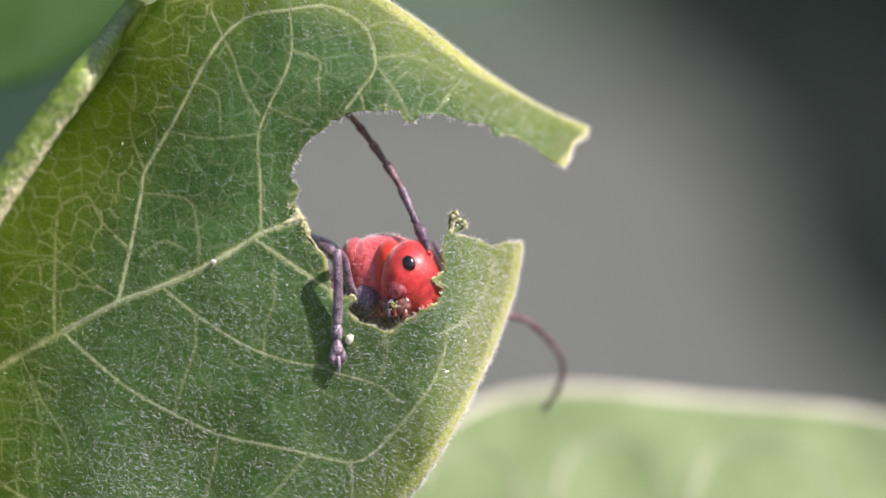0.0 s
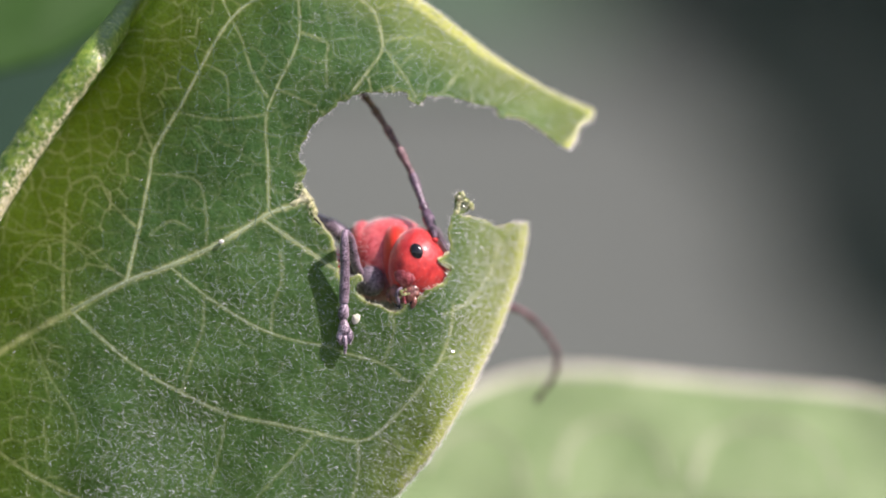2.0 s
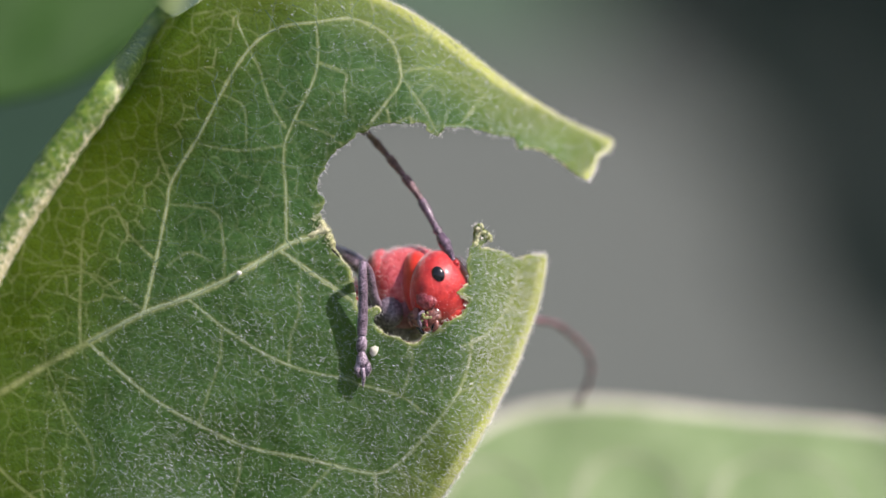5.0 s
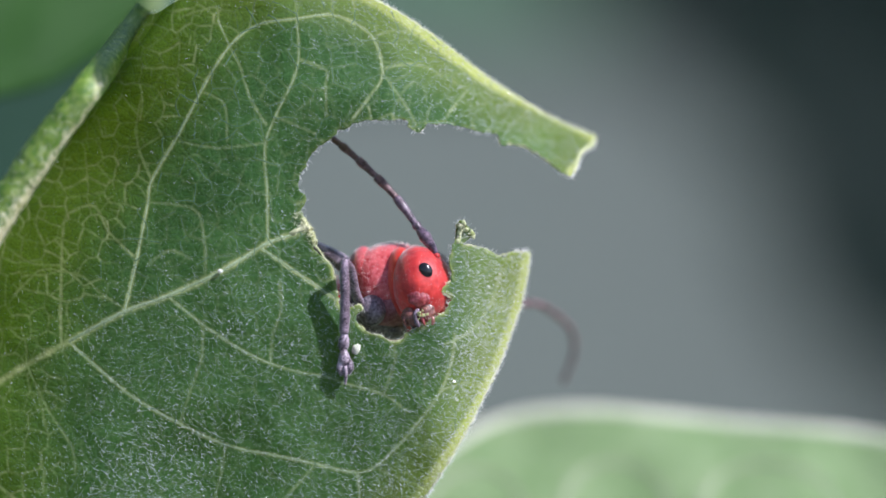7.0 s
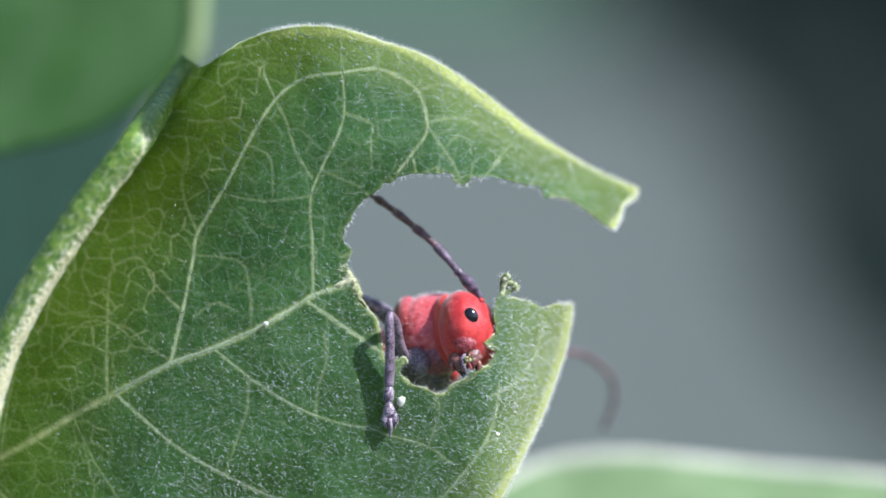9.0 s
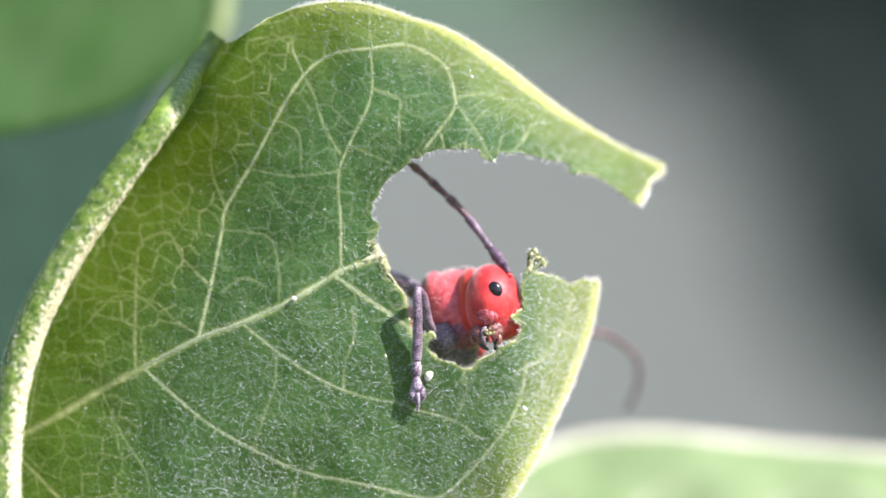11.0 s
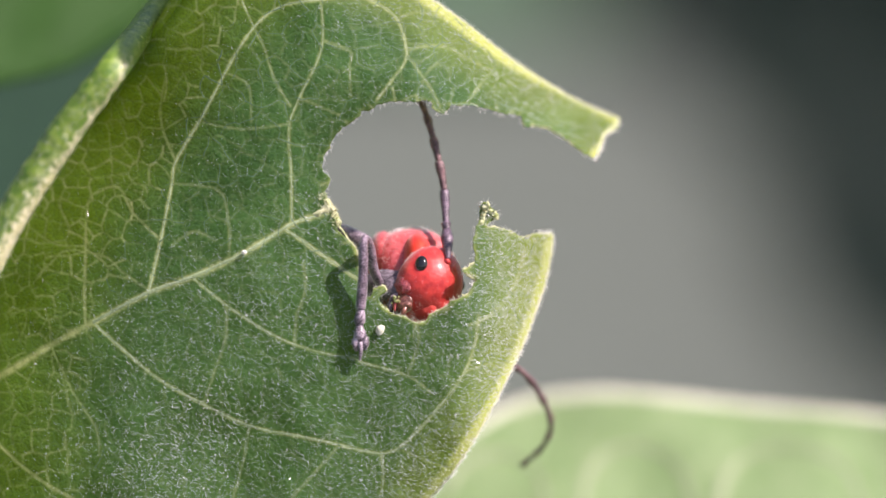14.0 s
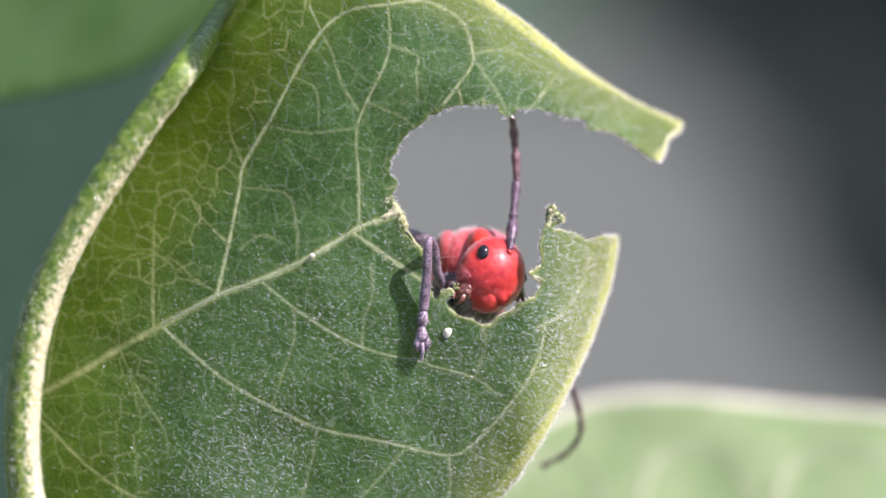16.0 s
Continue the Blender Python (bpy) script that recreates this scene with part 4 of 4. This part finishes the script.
def lower_leaf(plant):
    """The broad pale leaf below, out of the sharp plane."""
    top = spline([(700, 905), (800, 838), (880, 778), (930, 750), (985, 733), (1050, 725), (1130, 724), (1230, 733), (1350, 746), (1480, 756), (1600, 768), (1780, 810)], 14)
    ring = [(p.x, p.y) for p in top] + [(1850, 950), (1800, 1150), (1600, 1320), (1250, 1400), (950, 1340), (760, 1180), (690, 1000)]
    depth = lambda u, v: 33 - 0.022 * (v - 725) + 0.0016 * (u - 1100) + 0.8 * noise.noise(Vector((u * 0.006, v * 0.006, 0)))
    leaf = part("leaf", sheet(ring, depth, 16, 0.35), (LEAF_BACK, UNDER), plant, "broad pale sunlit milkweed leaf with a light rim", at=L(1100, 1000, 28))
    o = L(1100, 1000, 28)
    bm = bmesh.new()
    tube(bm, [L(p.x, p.y + 6, depth(p.x, p.y) + 0.30) - o for p in top], [0.0004, 0.0005, 0.00046, 0.0004], 10)
    part("margin", bm, SOFT, leaf, "pale leaf rim")
    for points in ([(820, 900), (860, 845), (930, 830), (985, 870), (1000, 940)], [(1060, 930), (1080, 850), (1150, 815), (1230, 850), (1260, 920)],
                   [(1300, 930), (1330, 850), (1420, 820), (1520, 850), (1560, 930)], [(740, 1010), (900, 980), (1150, 960), (1400, 960), (1700, 990)]):
        bm = bmesh.new()
        tube(bm, [L(p.x, p.y, depth(p.x, p.y) - 0.05) - o for p in spline(points, 14)], [0.00026, 0.00018], 10, 0.12)
        part("vein", bm, FAINT, leaf)
    bm = bmesh.new()
    tube(bm, spline([L(740, 1010, 27) - o, L(500, 1100, 27) - o, L(100, 1350, 18) - o, L(-380, 1800, 10) - o], 0.001), [0.0005, 0.0009], 8)
    part("petiole", bm, RIB, leaf)
    return leaf


def upper_leaf(plant):
    """The leaf above and behind, with a pale rim on its side and a blade coloured for shade."""
    side = spline([(368, -420), (366, -250), (362, -120), (360, -40), (352, 20), (335, 48)], 12)
    low = spline([(335, 48), (300, 62), (230, 112), (150, 155), (60, 180), (-60, 205), (-250, 230)], 14)
    ring = [(p.x, p.y) for p in side[:-1]] + [(p.x, p.y) for p in low] + [(-420, 0), (-430, -250), (-250, -450), (100, -520)]
    depth = lambda u, v: 26 + 0.012 * u - 0.012 * v + 0.8 * noise.noise(Vector((u * 0.006, v * 0.006, 3)))
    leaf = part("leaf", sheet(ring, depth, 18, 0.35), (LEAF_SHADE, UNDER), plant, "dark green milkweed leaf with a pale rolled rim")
    bm = bmesh.new()
    tube(bm, [L(p.x - 8, p.y, depth(p.x, p.y) - 0.2) for p in side], [0.0006, 0.0006, 0.0005], 8)
    part("margin", bm, STEM, leaf, "pale leaf rim")
    bm = bmesh.new()
    tube(bm, [L(p.x, p.y, depth(p.x, p.y) - 0.1) for p in low], [0.0004, 0.0002, 0.00015], 8)
    part("margin", bm, LEAF_SHADE, leaf)
    bm = bmesh.new()
    tube(bm, spline([L(-250, -100, 22), L(-330, 400, 18), L(-380, 900, 12)], 0.001), [0.0004, 0.0008], 8)
    part("petiole", bm, RIB, leaf)
    # an unseen small leaf, added overhead only to shade the top of the midrib
    way = (PLANE.to_3x3().inverted() @ SUN_WAY) * 0.03
    ring = []
    for u, v in spline([(226, 172), (252, 186), (305, 132), (358, 45), (352, -60), (290, -60), (230, 60), (226, 172)], 12)[:-1]:
        spot = L(u, v, rib_depth(v))
        spot += way * ((-0.0037 + way.y - spot.y) / way.y)
        k = 1 + spot.y / D
        ring.append((784 + spot.x / (S * k), 441 - spot.z / (S * k)))
    deep = (-0.0037 + way.y) * 1000
    leaf = part("leaf", sheet(ring, lambda u, v: deep + 0.004 * (u - 1000), 14, 0.3), (LEAF, UNDER), plant, "small unseen milkweed leaf added above to shade the midrib")
    tip = max(ring, key=lambda p: p[0] - p[1])
    bm = bmesh.new()
    tube(bm, spline([L(tip[0] - 20, tip[1] + 20, deep), L(900, -1150, -6), L(300, -1250, 8), L(-360, -1100, 20)], 0.001), [0.0003, 0.0008], 8)
    part("petiole", bm, STEM, leaf)
    # a leaf further back, with shade in its darker colour
    ring = [(p.x, p.y) for p in spline([(330, 20), (210, 240), (170, 500), (60, 800), (-120, 1000), (-330, 900), (-480, 500), (-420, 150), (-100, -30), (330, 20)], 20)][:-1]
    back = lambda u, v: 54 + 0.004 * u - 0.006 * v
    leaf = part("leaf", sheet(ring, back, 24, 0.35), (LEAF_DEEP, UNDER), plant, "milkweed leaf behind the others with shade in its colour")
    bm = bmesh.new()
    tube(bm, spline([L(-100, 700, 42), L(-260, 1000, 30), L(-380, 1300, 12)], 0.001), [0.0004, 0.0008], 8)
    part("petiole", bm, RIB, leaf)


def milkweed():
    plant = tagged(new("milkweed_plant"), "leafy green milkweed plant rooted in the ground", "plant")
    plant.matrix_world = PLANE
    chewed_leaf(plant)
    low = lower_leaf(plant)
    upper_leaf(plant)
    foot = PLANE.inverted() @ Vector(((-380 - 784) * S, 0.24, -0.02))
    bm = bmesh.new()
    tube(bm, spline([foot, foot.lerp(L(-380, 2400, 10), 0.5) + Vector((-0.01, 0, 0)), L(-380, 2400, 10), L(-380, 1600, 10), L(-380, 900, 12), L(-370, 300, 16), L(-365, -300, 20), L(-360, -1100, 20)], 0.01), [0.005, 0.0045, 0.003, 0.0022], 12)
    part("stem", bm, STEM, plant)
    return low


# ---- the beetle ----
def beetle():
    thing = tagged(new("beetle"), "red milkweed beetle with black eyes feeding in the chewed hole", "beetle")
    home = L(780, 520, 2)
    thing.matrix_world = PLANE @ Matrix.Translation(home)
    P = lambda u, v, d=0.0: L(u, v, d) - home
    q = S

    # thorax, wing cases and belly, going back behind the leaf
    def thorax_shape(c):
        c.z *= 1.0 - 0.10 * c.x * c.x
        return Vector((math.copysign(abs(c.x) ** 0.75, c.x), c.y, c.z))
    thorax = part("thorax", ball(bmesh.new(), P(772, 508, 2.6), (78 * q, 62 * q, 68 * q), -8, thorax_shape, 36, 24), PINK, thing, "pinkish red downy thorax")
    for u, v, d, r in ((748, 480, 1.36, 5), (724, 488, 1.55, 4)):
        part("spot", ball(bmesh.new(), P(u, v, d), (r * q, 2.5 * q, r * 1.2 * q), 0, None, 14, 10), BLACK, thorax, "black spot")
    collar = part("collar", ball(bmesh.new(), P(800, 509, 1.75), (34 * q, 62 * q, 70 * q), -10, None, 40, 26), ORANGE, thing, "smooth orange collar behind the head")
    part("neck_ring", ball(bmesh.new(), P(728, 508, 3.0), (34 * q, 66 * q, 65 * q), -6), PINK, thorax)
    part("flank", ball(bmesh.new(), P(766, 554, 2.35), (66 * q, 50 * q, 38 * q), -12, None, 32, 22), FLANK, thorax, "greyish pink lower flank")
    part("belly", ball(bmesh.new(), P(742, 562, 3.0), (66 * q, 52 * q, 48 * q), 8), BELLY, thing, "grey downy underside")
    part("coxa", ball(bmesh.new(), P(738, 562, 1.6), (26 * q, 24 * q, 28 * q), 0), BELLY, thing)
    part("coxa", ball(bmesh.new(), P(776, 596, 2.8), (24 * q, 24 * q, 18 * q), 0), BELLY, thing)
    for s in (-1, 1):
        bm = ball(bmesh.new(), (0, 0, 0), (78 * q, 250 * q, 46 * q), 0, None, 28, 20)
        spin = Matrix.Rotation(radians(38), 3, "Z")
        bmesh.ops.transform(bm, matrix=(Matrix.Translation(P(640 + s * 20, 565 + s * 10, 10.5)) @ spin.to_4x4() @ Matrix.Rotation(radians(s * 30), 4, "Y")), verts=bm.verts)
        part("wing_case", bm, RED, thing, "red wing case")

    # legs
    def leg(name, points, radii, joints, at, label="", skin=DARK):
        bm = bmesh.new()
        tube(bm, spline([P(*p) for p in points], 4 * q), [r * q for r in radii], 10)
        ob = part(name, bm, skin, thing, label, at=P(*at))
        o = P(*at)
        for pts, rr, nm in joints:
            b = bmesh.new()
            tube(b, spline([P(*p) - o for p in pts], 3 * q), [r * q for r in rr], 10)
            part(nm, b, LILAC if nm in ("foot_joint", "claw") else skin, ob)
        return ob
    front = leg("front_leg", [(693, 472, -0.55), (691, 490, -0.62), (692, 520, -0.6), (692, 560, -0.5), (690, 602, -0.35)], [5.5, 8.5, 8.5, 8.5, 9.5, 8.5], [
        ([(690, 602, -0.35), (690, 612, -0.35), (689, 630, -0.3), (690, 634, -0.3)], (6, 9.5, 10, 6), "foot_joint"),
        ([(690, 632, -0.32), (690, 642, -0.35), (692, 656, -0.3), (692, 660, -0.3)], (6, 10, 12, 6), "foot_joint"),
        ([(686, 650, -0.34), (683, 664, -0.36), (686, 676, -0.3)], (6, 7, 3), "foot_joint"),
        ([(698, 650, -0.34), (701, 662, -0.36), (699, 674, -0.3)], (6, 7, 3), "foot_joint"),
        ([(692, 660, -0.45), (693, 678, -0.42), (692, 692, -0.30)], (4, 4, 2), "claw"),
        ([(693, 474, -0.55), (702, 490, 0.1), (710, 530, 0.9), (722, 556, 1.5)], (6, 9, 9, 8), "thigh")], (693, 475, -0.55), "violet-grey downy front leg resting on the leaf")
    leg("middle_leg", [(628, 446, 5.0), (656, 460, 4.6), (690, 482, 4.4), (724, 522, 4.6)], [10, 15, 16, 15], [
        ([(628, 446, 5.0), (618, 472, 5.2), (600, 520, 5.4)], (8, 8, 7), "shin")], (690, 468, 1.6), "pale lilac-grey middle leg behind the leaf", LILAC)

    # head, about the near eye
    e = (836, 477)
    hd = 1.0
    muzzle, blunt = Vector((0.74, 0.06, -0.38)), 0.31
    def head_shape(c):
        ray = c.copy()
        c = c.copy()
        c.x = math.copysign(abs(c.x) ** 0.9, c.x)
        if c.x < 0:
            c.x *= 0.86
        if c.x > 0:
            c.z *= 1 - 0.14 * c.x
            c.y *= 1 - 0.18 * c.x
        chin = c.x * 0.55 - c.z * 0.83 - 0.76 - 0.22 * smooth(0.10, 0.50, c.x)
        if chin > 0:
            c.x, c.z = c.x - chin * 0.50, c.z + chin * 0.75
        along = ray.dot(muzzle)
        reach = blunt * blunt - muzzle.length_squared + along * along
        if reach > 0 and along > 0:
            out = along + math.sqrt(reach)
            c = c.lerp(ray * max(out, c.length), smooth(-0.22, 0.16, out - c.length))
        return c
    origin = P(*e, hd - 1.35)
    head = part("head", ball(bmesh.new(), P(826, 503, hd), (58 * q, 68 * q, 70 * q), -8, head_shape, 64, 48), RED, thing, "glossy red head", at=origin)
    H = lambda u, v, d: P(u, v, d) - origin
    part("eye", ball(bmesh.new(), H(836, 477, hd - 1.42), (12.0 * q, 9.5 * q, 15.0 * q), -34), BLACK, head, "shiny black eye")
    part("eye", ball(bmesh.new(), H(846, 477, hd + 1.15), (13 * q, 8 * q, 11 * q), 14), BLACK, head)
    part("antenna_socket", ball(bmesh.new(), H(853, 451, hd - 0.50), (7 * q, 7 * q, 6 * q), 0, None, 18, 12), RED, head)
    def lumpy(bm, centre, amount, fine):
        for vert in bm.verts:
            way = vert.co - centre
            vert.co = centre + way * (1 + amount * noise.noise(vert.co / q / fine) + 0.4 * amount * noise.noise(vert.co / q / fine * 2.7))
        return bm
    for u, v, d, radii, turn, mat, name, label in (
            (825, 524, hd - 1.48, (20, 9, 18), 20, PALP, "cheek", "dark pinkish glossy cheek"),
            (850, 537, hd - 0.10, (32, 28, 31), 10, RED, "muzzle", "smooth red blunt muzzle"),
            (837, 551, hd - 1.16, (17, 14, 20), -10, MOUTH, "lip", "dark reddish brown lip"),
            (814, 559, hd - 1.02, (20, 20, 18), 15, MOUTH, "jaw", "dark brown jaw")):
        part(name, lumpy(ball(bmesh.new(), H(u, v, d), [r * q for r in radii], turn, None, 40, 28), H(u, v, d), 0.04 if mat is RED else 0.17, 8.0), mat, head, label)
    for pts, rr, mat, nm in (
            ([(825, 545, hd - 1.50), (820, 555, hd - 1.58), (822, 567, hd - 1.54), (827, 577, hd - 1.46)], (3, 4, 3, 4.4, 2), DARK, "palp"),
            ([(831, 553, hd - 1.46), (832, 563, hd - 1.52), (837, 573, hd - 1.46)], (2.5, 3.4, 3, 2), PALP, "palp"),
            ([(847, 555, hd - 1.26), (851, 567, hd - 1.31), (845, 580, hd - 1.21)], (3, 4.5, 4, 2), MOUTH, "palp"),
            ([(803, 553, hd - 1.26), (800, 565, hd - 1.30), (806, 577, hd - 1.20)], (3, 4.5, 4, 2), MOUTH, "palp"),
            ([(839, 561, hd - 1.21), (845, 573, hd - 1.14), (842, 586, hd - 1.06)], (6, 6, 2), BLACK, "mandible"),
            ([(813, 569, hd - 1.16), (822, 581, hd - 1.14), (832, 586, hd - 1.06)], (6, 5, 2), BLACK, "mandible")):
        b = bmesh.new()
        tube(b, spline([H(*p) for p in pts], 3 * q), [r * q for r in rr], 8)
        part(nm, b, mat, head)

    for u, v, d, size, seed in ((829, 556, hd - 1.58, 6, 1),):
        dice = random.Random(seed)
        b = bmesh.new()
        for i in range(9):
            r = size * q * dice.uniform(0.4, 0.9)
            spot = H(u + dice.gauss(0, size * 0.7), v + dice.gauss(0, size), d + dice.gauss(0, 0.04))
            bmesh.ops.create_icosphere(b, subdivisions=1, radius=1.0, matrix=Matrix.Translation(spot) @ Euler((dice.random() * 6, dice.random() * 6, 0)).to_matrix().to_4x4() @ Matrix.Diagonal((r, r * 0.4, r * 0.8, 1)))
        part("leaf_crumb", b, CUT, head, "pale chewed leaf crumbs", smooth=False)

    # short pale hairs
    def fuzz(owner, seed, amount, long, keep, wide=0.000005):
        dice = random.Random(seed)
        me = owner.data
        points, faces = [], []
        while len(faces) < amount:
            f = me.polygons[dice.randrange(len(me.polygons))]
            if not keep(f.center, f.normal):
                continue
            vs = [me.vertices[i].co for i in f.vertices]
            root = vs[0].lerp(vs[1], dice.random()).lerp(vs[2], dice.random())
            way = (f.normal + Vector((dice.gauss(0, 0.4), dice.gauss(0, 0.4), dice.gauss(0, 0.4) - 0.3))).normalized()
            w = way.cross(Vector((dice.gauss(0, 1), dice.gauss(0, 1), dice.gauss(0, 1)))).normalized() * wide
            n = len(points)
            points.extend((root - w, root + w, root + way * long * dice.uniform(0.4, 1.0)))
            faces.append((n, n + 1, n + 2))
        mesh = bpy.data.meshes.new("down")
        mesh.from_pydata(points, [], faces)
        mesh.materials.append(DOWN)
        ob = new("down", mesh)
        ob.parent = owner
        tagged(ob, "fine white hairs", kind="stuff")
    fuzz(thorax, 1, 4200, 0.00022, lambda c, n: n.y < 0.4)
    fuzz(head, 2, 3000, 0.00011, lambda c, n: n.y < 0.5, 0.0000028)
    fuzz(front, 3, 2400, 0.00012, lambda c, n: True, 0.000008)

    # feelers: a stout first joint, then narrower joints that swell at their ends
    def feeler(points, widths, at, label):
        o = P(*at)
        line = spline([P(*p) - o for p in points], 2 * q)
        whole = sum((b - a).length for a, b in zip(line, line[1:]))
        ends = [0.0, 0.17, 0.21, 0.36, 0.49, 0.60, 0.70, 0.79, 0.87, 0.94, 1.0]
        pieces, gone, i = [[] for _ in ends[1:]], 0.0, 0
        for a, b in zip(line, line[1:]):
            f = gone / whole
            while i < len(pieces) - 1 and f > ends[i + 1]:
                i += 1
                pieces[i].append(a)
            pieces[i].append(a)
            gone += (b - a).length
        pieces[-1].append(line[-1])
        first = None
        for i, pts in enumerate(pieces):
            pts = [p for j, p in enumerate(pts) if j == 0 or (p - pts[j - 1]).length > 1e-9]
            if len(pts) < 2:
                continue
            w = widths[0] + (widths[1] - widths[0]) * i / len(pieces)
            prof = [w * 0.55, w * 0.85, w * 1.15, w * 1.4, w * 1.05] if i == 0 else [w * 0.75, w * 0.85, w * 0.9, w * 1.15, w * 1.05]
            b = bmesh.new()
            tube(b, pts, [r * q for r in prof], 10)
            if first is None:
                first = part("antenna", b, ROOT, thing, label, at=None)
                first.location = o
            else:
                part("antenna_joint", b, ROOT if i < 3 else FEELER, first)
        return first
    near = feeler([(854, 447, 0.45), (836, 425, 1.15), (812, 398, 1.8), (770, 350, 2.4), (715, 303, 2.7), (668, 268, 3.0), (640, 252, 3.4), (606, 240, 4.0), (575, 246, 4.6)], (8.2, 5.6), (854, 447, 0.45), "dark violet-grey jointed feeler")
    far = feeler([(870, 462, 2.0), (905, 528, 2.2), (955, 573, 3.4), (999, 600, 4.6), (1040, 615, 5.8), (1079, 650, 7.2), (1104, 690, 8.4), (1099, 732, 9.2), (1069, 775, 9.8)], (7.2, 4.6), (870, 462, 2.0), "curved reddish brown jointed feeler")
    return head, near, far, front, P, origin, hd, collar, thorax


def crumb():
    bm = bmesh.new()
    ball(bm, (0, 0, 0), (7.5 * S, 5 * S, 9 * S), 20, lambda c: c * (1 + 0.35 * noise.noise(c * 1.7)), 16, 12)
    ob = part("leaf_crumb", bm, CRUMB)
    tagged(ob, "small white crumb stuck on the leaf", "crumb")
    ob.matrix_world = PLANE @ Matrix.Translation(L(712, 630, blade_depth(712, 630) - 0.1))
    bm = ball(bmesh.new(), (0, 0, 0), (5 * S, 4 * S, 4 * S), 0, None, 12, 8)
    ob = tagged(part("dust_speck", bm, DOWN), "tiny pale speck on the leaf vein", "speck")
    ob.matrix_world = PLANE @ Matrix.Translation(L(472, 492, blade_depth(472, 492) - 0.14))


# ---- what moves ----
def motions():
    head, near, far, front, P, origin, hd, collar, thorax = BEETLE
    # seconds, near eye (u, v), clockwise turn of the head, lean of the near feeler, root of the far feeler (u, v), its turn and its swing away
    rows = [(0.0, 818, 497, 20, 120, 858, 457, -3, 4), (0.5, 826, 508, 17, 119, 858, 459, -3, 4), (1.0, 813, 492, 14, 117, 855, 459, -2, 4), (1.5, 811, 501, 15, 117, 854, 461, -1, 4),
            (2.0, 820, 510, 17, 116, 851, 466, 0, 4), (2.5, 815, 505, 18, 115, 859, 472, 0, 4), (3.0, 811, 520, 22, 113, 870, 482, 0, 4), (3.5, 812, 508, 22, 112, 870, 482, 1, 4),
            (4.0, 815, 500, 20, 114, 874, 478, 3, 4), (4.2, 818, 498, 20, 116, 870, 474, 0, 5), (6.3, 828, 483, 6, 131, 854, 462, -16, 10), (6.5, 825, 480, 5, 131, 854, 462, -17, 11),
            (7.0, 834, 492, 2, 132, 854, 462, -18, 11), (7.5, 828, 478, 3, 134, 854, 461, -18, 11), (8.0, 836, 477, 0, 137, 854, 461, -18, 11), (8.5, 832, 469, 0, 136, 854, 461, -18, 11),
            (9.0, 836, 478, 0, 137, 854, 461, -18, 11), (9.5, 834, 466, 0, 136, 854, 461, -18, 11), (10.0, 838, 470, 0, 136, 854, 461, -18, 11), (10.2, 836, 472, 2, 135, 854, 462, -18, 11),
            (12.3, 817, 486, 19, 128, 856, 468, -12, 7), (12.5, 811, 503, 27, 125, 860, 467, -9, 6), (13.0, 809, 511, 33, 113, 856, 479, 0, 5), (13.5, 792, 499, 40, 102, 834, 515, 13, 0),
            (14.0, 786, 514, 42, 99, 834, 521, 13, 0), (14.5, 779, 523, 45, 92, 833, 524, 20, 0), (15.0, 783, 496, 43, 97, 840, 502, 13, 0), (15.5, 777, 494, 44, 96, 840, 499, 12, 0), (16.0, 777, 489, 47, 90, 840, 499, 26, 0)]
    head_rows, near_rows, far_rows, collar_rows, thorax_rows = [], [], [], [], []
    for t, u, v, turn, lean, fu, fv, swing, away in rows:
        turned = pose(0, 0, 0, 0, turn * 0.70, 0) @ pose(0, 0, 0, 0, 0, -turn * 1.0)
        late = smooth(12.0, 13.5, t)
        back = 0.38 + 0.76 * late        # the head draws back behind the blade
        at = P(u, v, hd - 1.35 + back)
        head_rows.append((t, Matrix.Translation(at) @ turned))
        drift = P(u, v, 0) - P(836, 477, 0)
        collar_rows.append((t, Matrix.Translation(Vector((drift.x * 0.60 + late * 14 * S, back * 0.001, drift.z * 0.66 + late * 5 * S)))))
        thorax_rows.append((t, Matrix.Translation(Vector((drift.x * 0.15, back * 0.001, drift.z * 0.28)))))
        near_rows.append((t, Matrix.Translation(at + turned @ (P(854, 447, 0.45) - origin)) @ pose(0, 0, 0, 0, 136.7 - lean, 0)))
        far_rows.append((t, Matrix.Translation(P(fu, fv, 2.8 + away * 0.6)) @ pose(0, 0, 0, 0, swing, away)))
    walk(head, head_rows)
    walk(collar, collar_rows)
    walk(thorax, thorax_rows)
    walk(near, near_rows)
    walk(far, far_rows)
    step = [(0.0, 693, 475, 0), (13.0, 693, 475, 0), (13.5, 691, 471, 0.8), (14.0, 685, 466, 2.2), (14.5, 680, 463, 3.8), (16.0, 680, 463, 3.8)]
    walk(front, [(t, Matrix.Translation(P(u, v, -0.55)) @ pose(0, 0, 0, 0, r, 0)) for t, u, v, r in step])
    sway = [(0.0, 0, -7), (1.0, 0, -9), (4.2, 0, -4), (6.3, 0, 11), (7.0, 0, 15), (16.0, 0, 15)]
    walk(LOWER_LEAF, [(t, Matrix.Translation(L(1100 + du, 1000 + dv, 28))) for t, du, dv in sway])


ground()
meadow()
grass()
for sx, sy, sw, sh, sd in ((1.30, 8.2, 0.72, 0.95, 1), (0.9, 10.0, 0.8, 1.0, 2), (2.3, 9.4, 0.8, 1.1, 3), (-1.2, 10.6, 0.7, 0.8, 4)):
    shrub(sx, sy, sw, sh, sd)
LOWER_LEAF = milkweed()
BEETLE = beetle()
crumb()
motions()
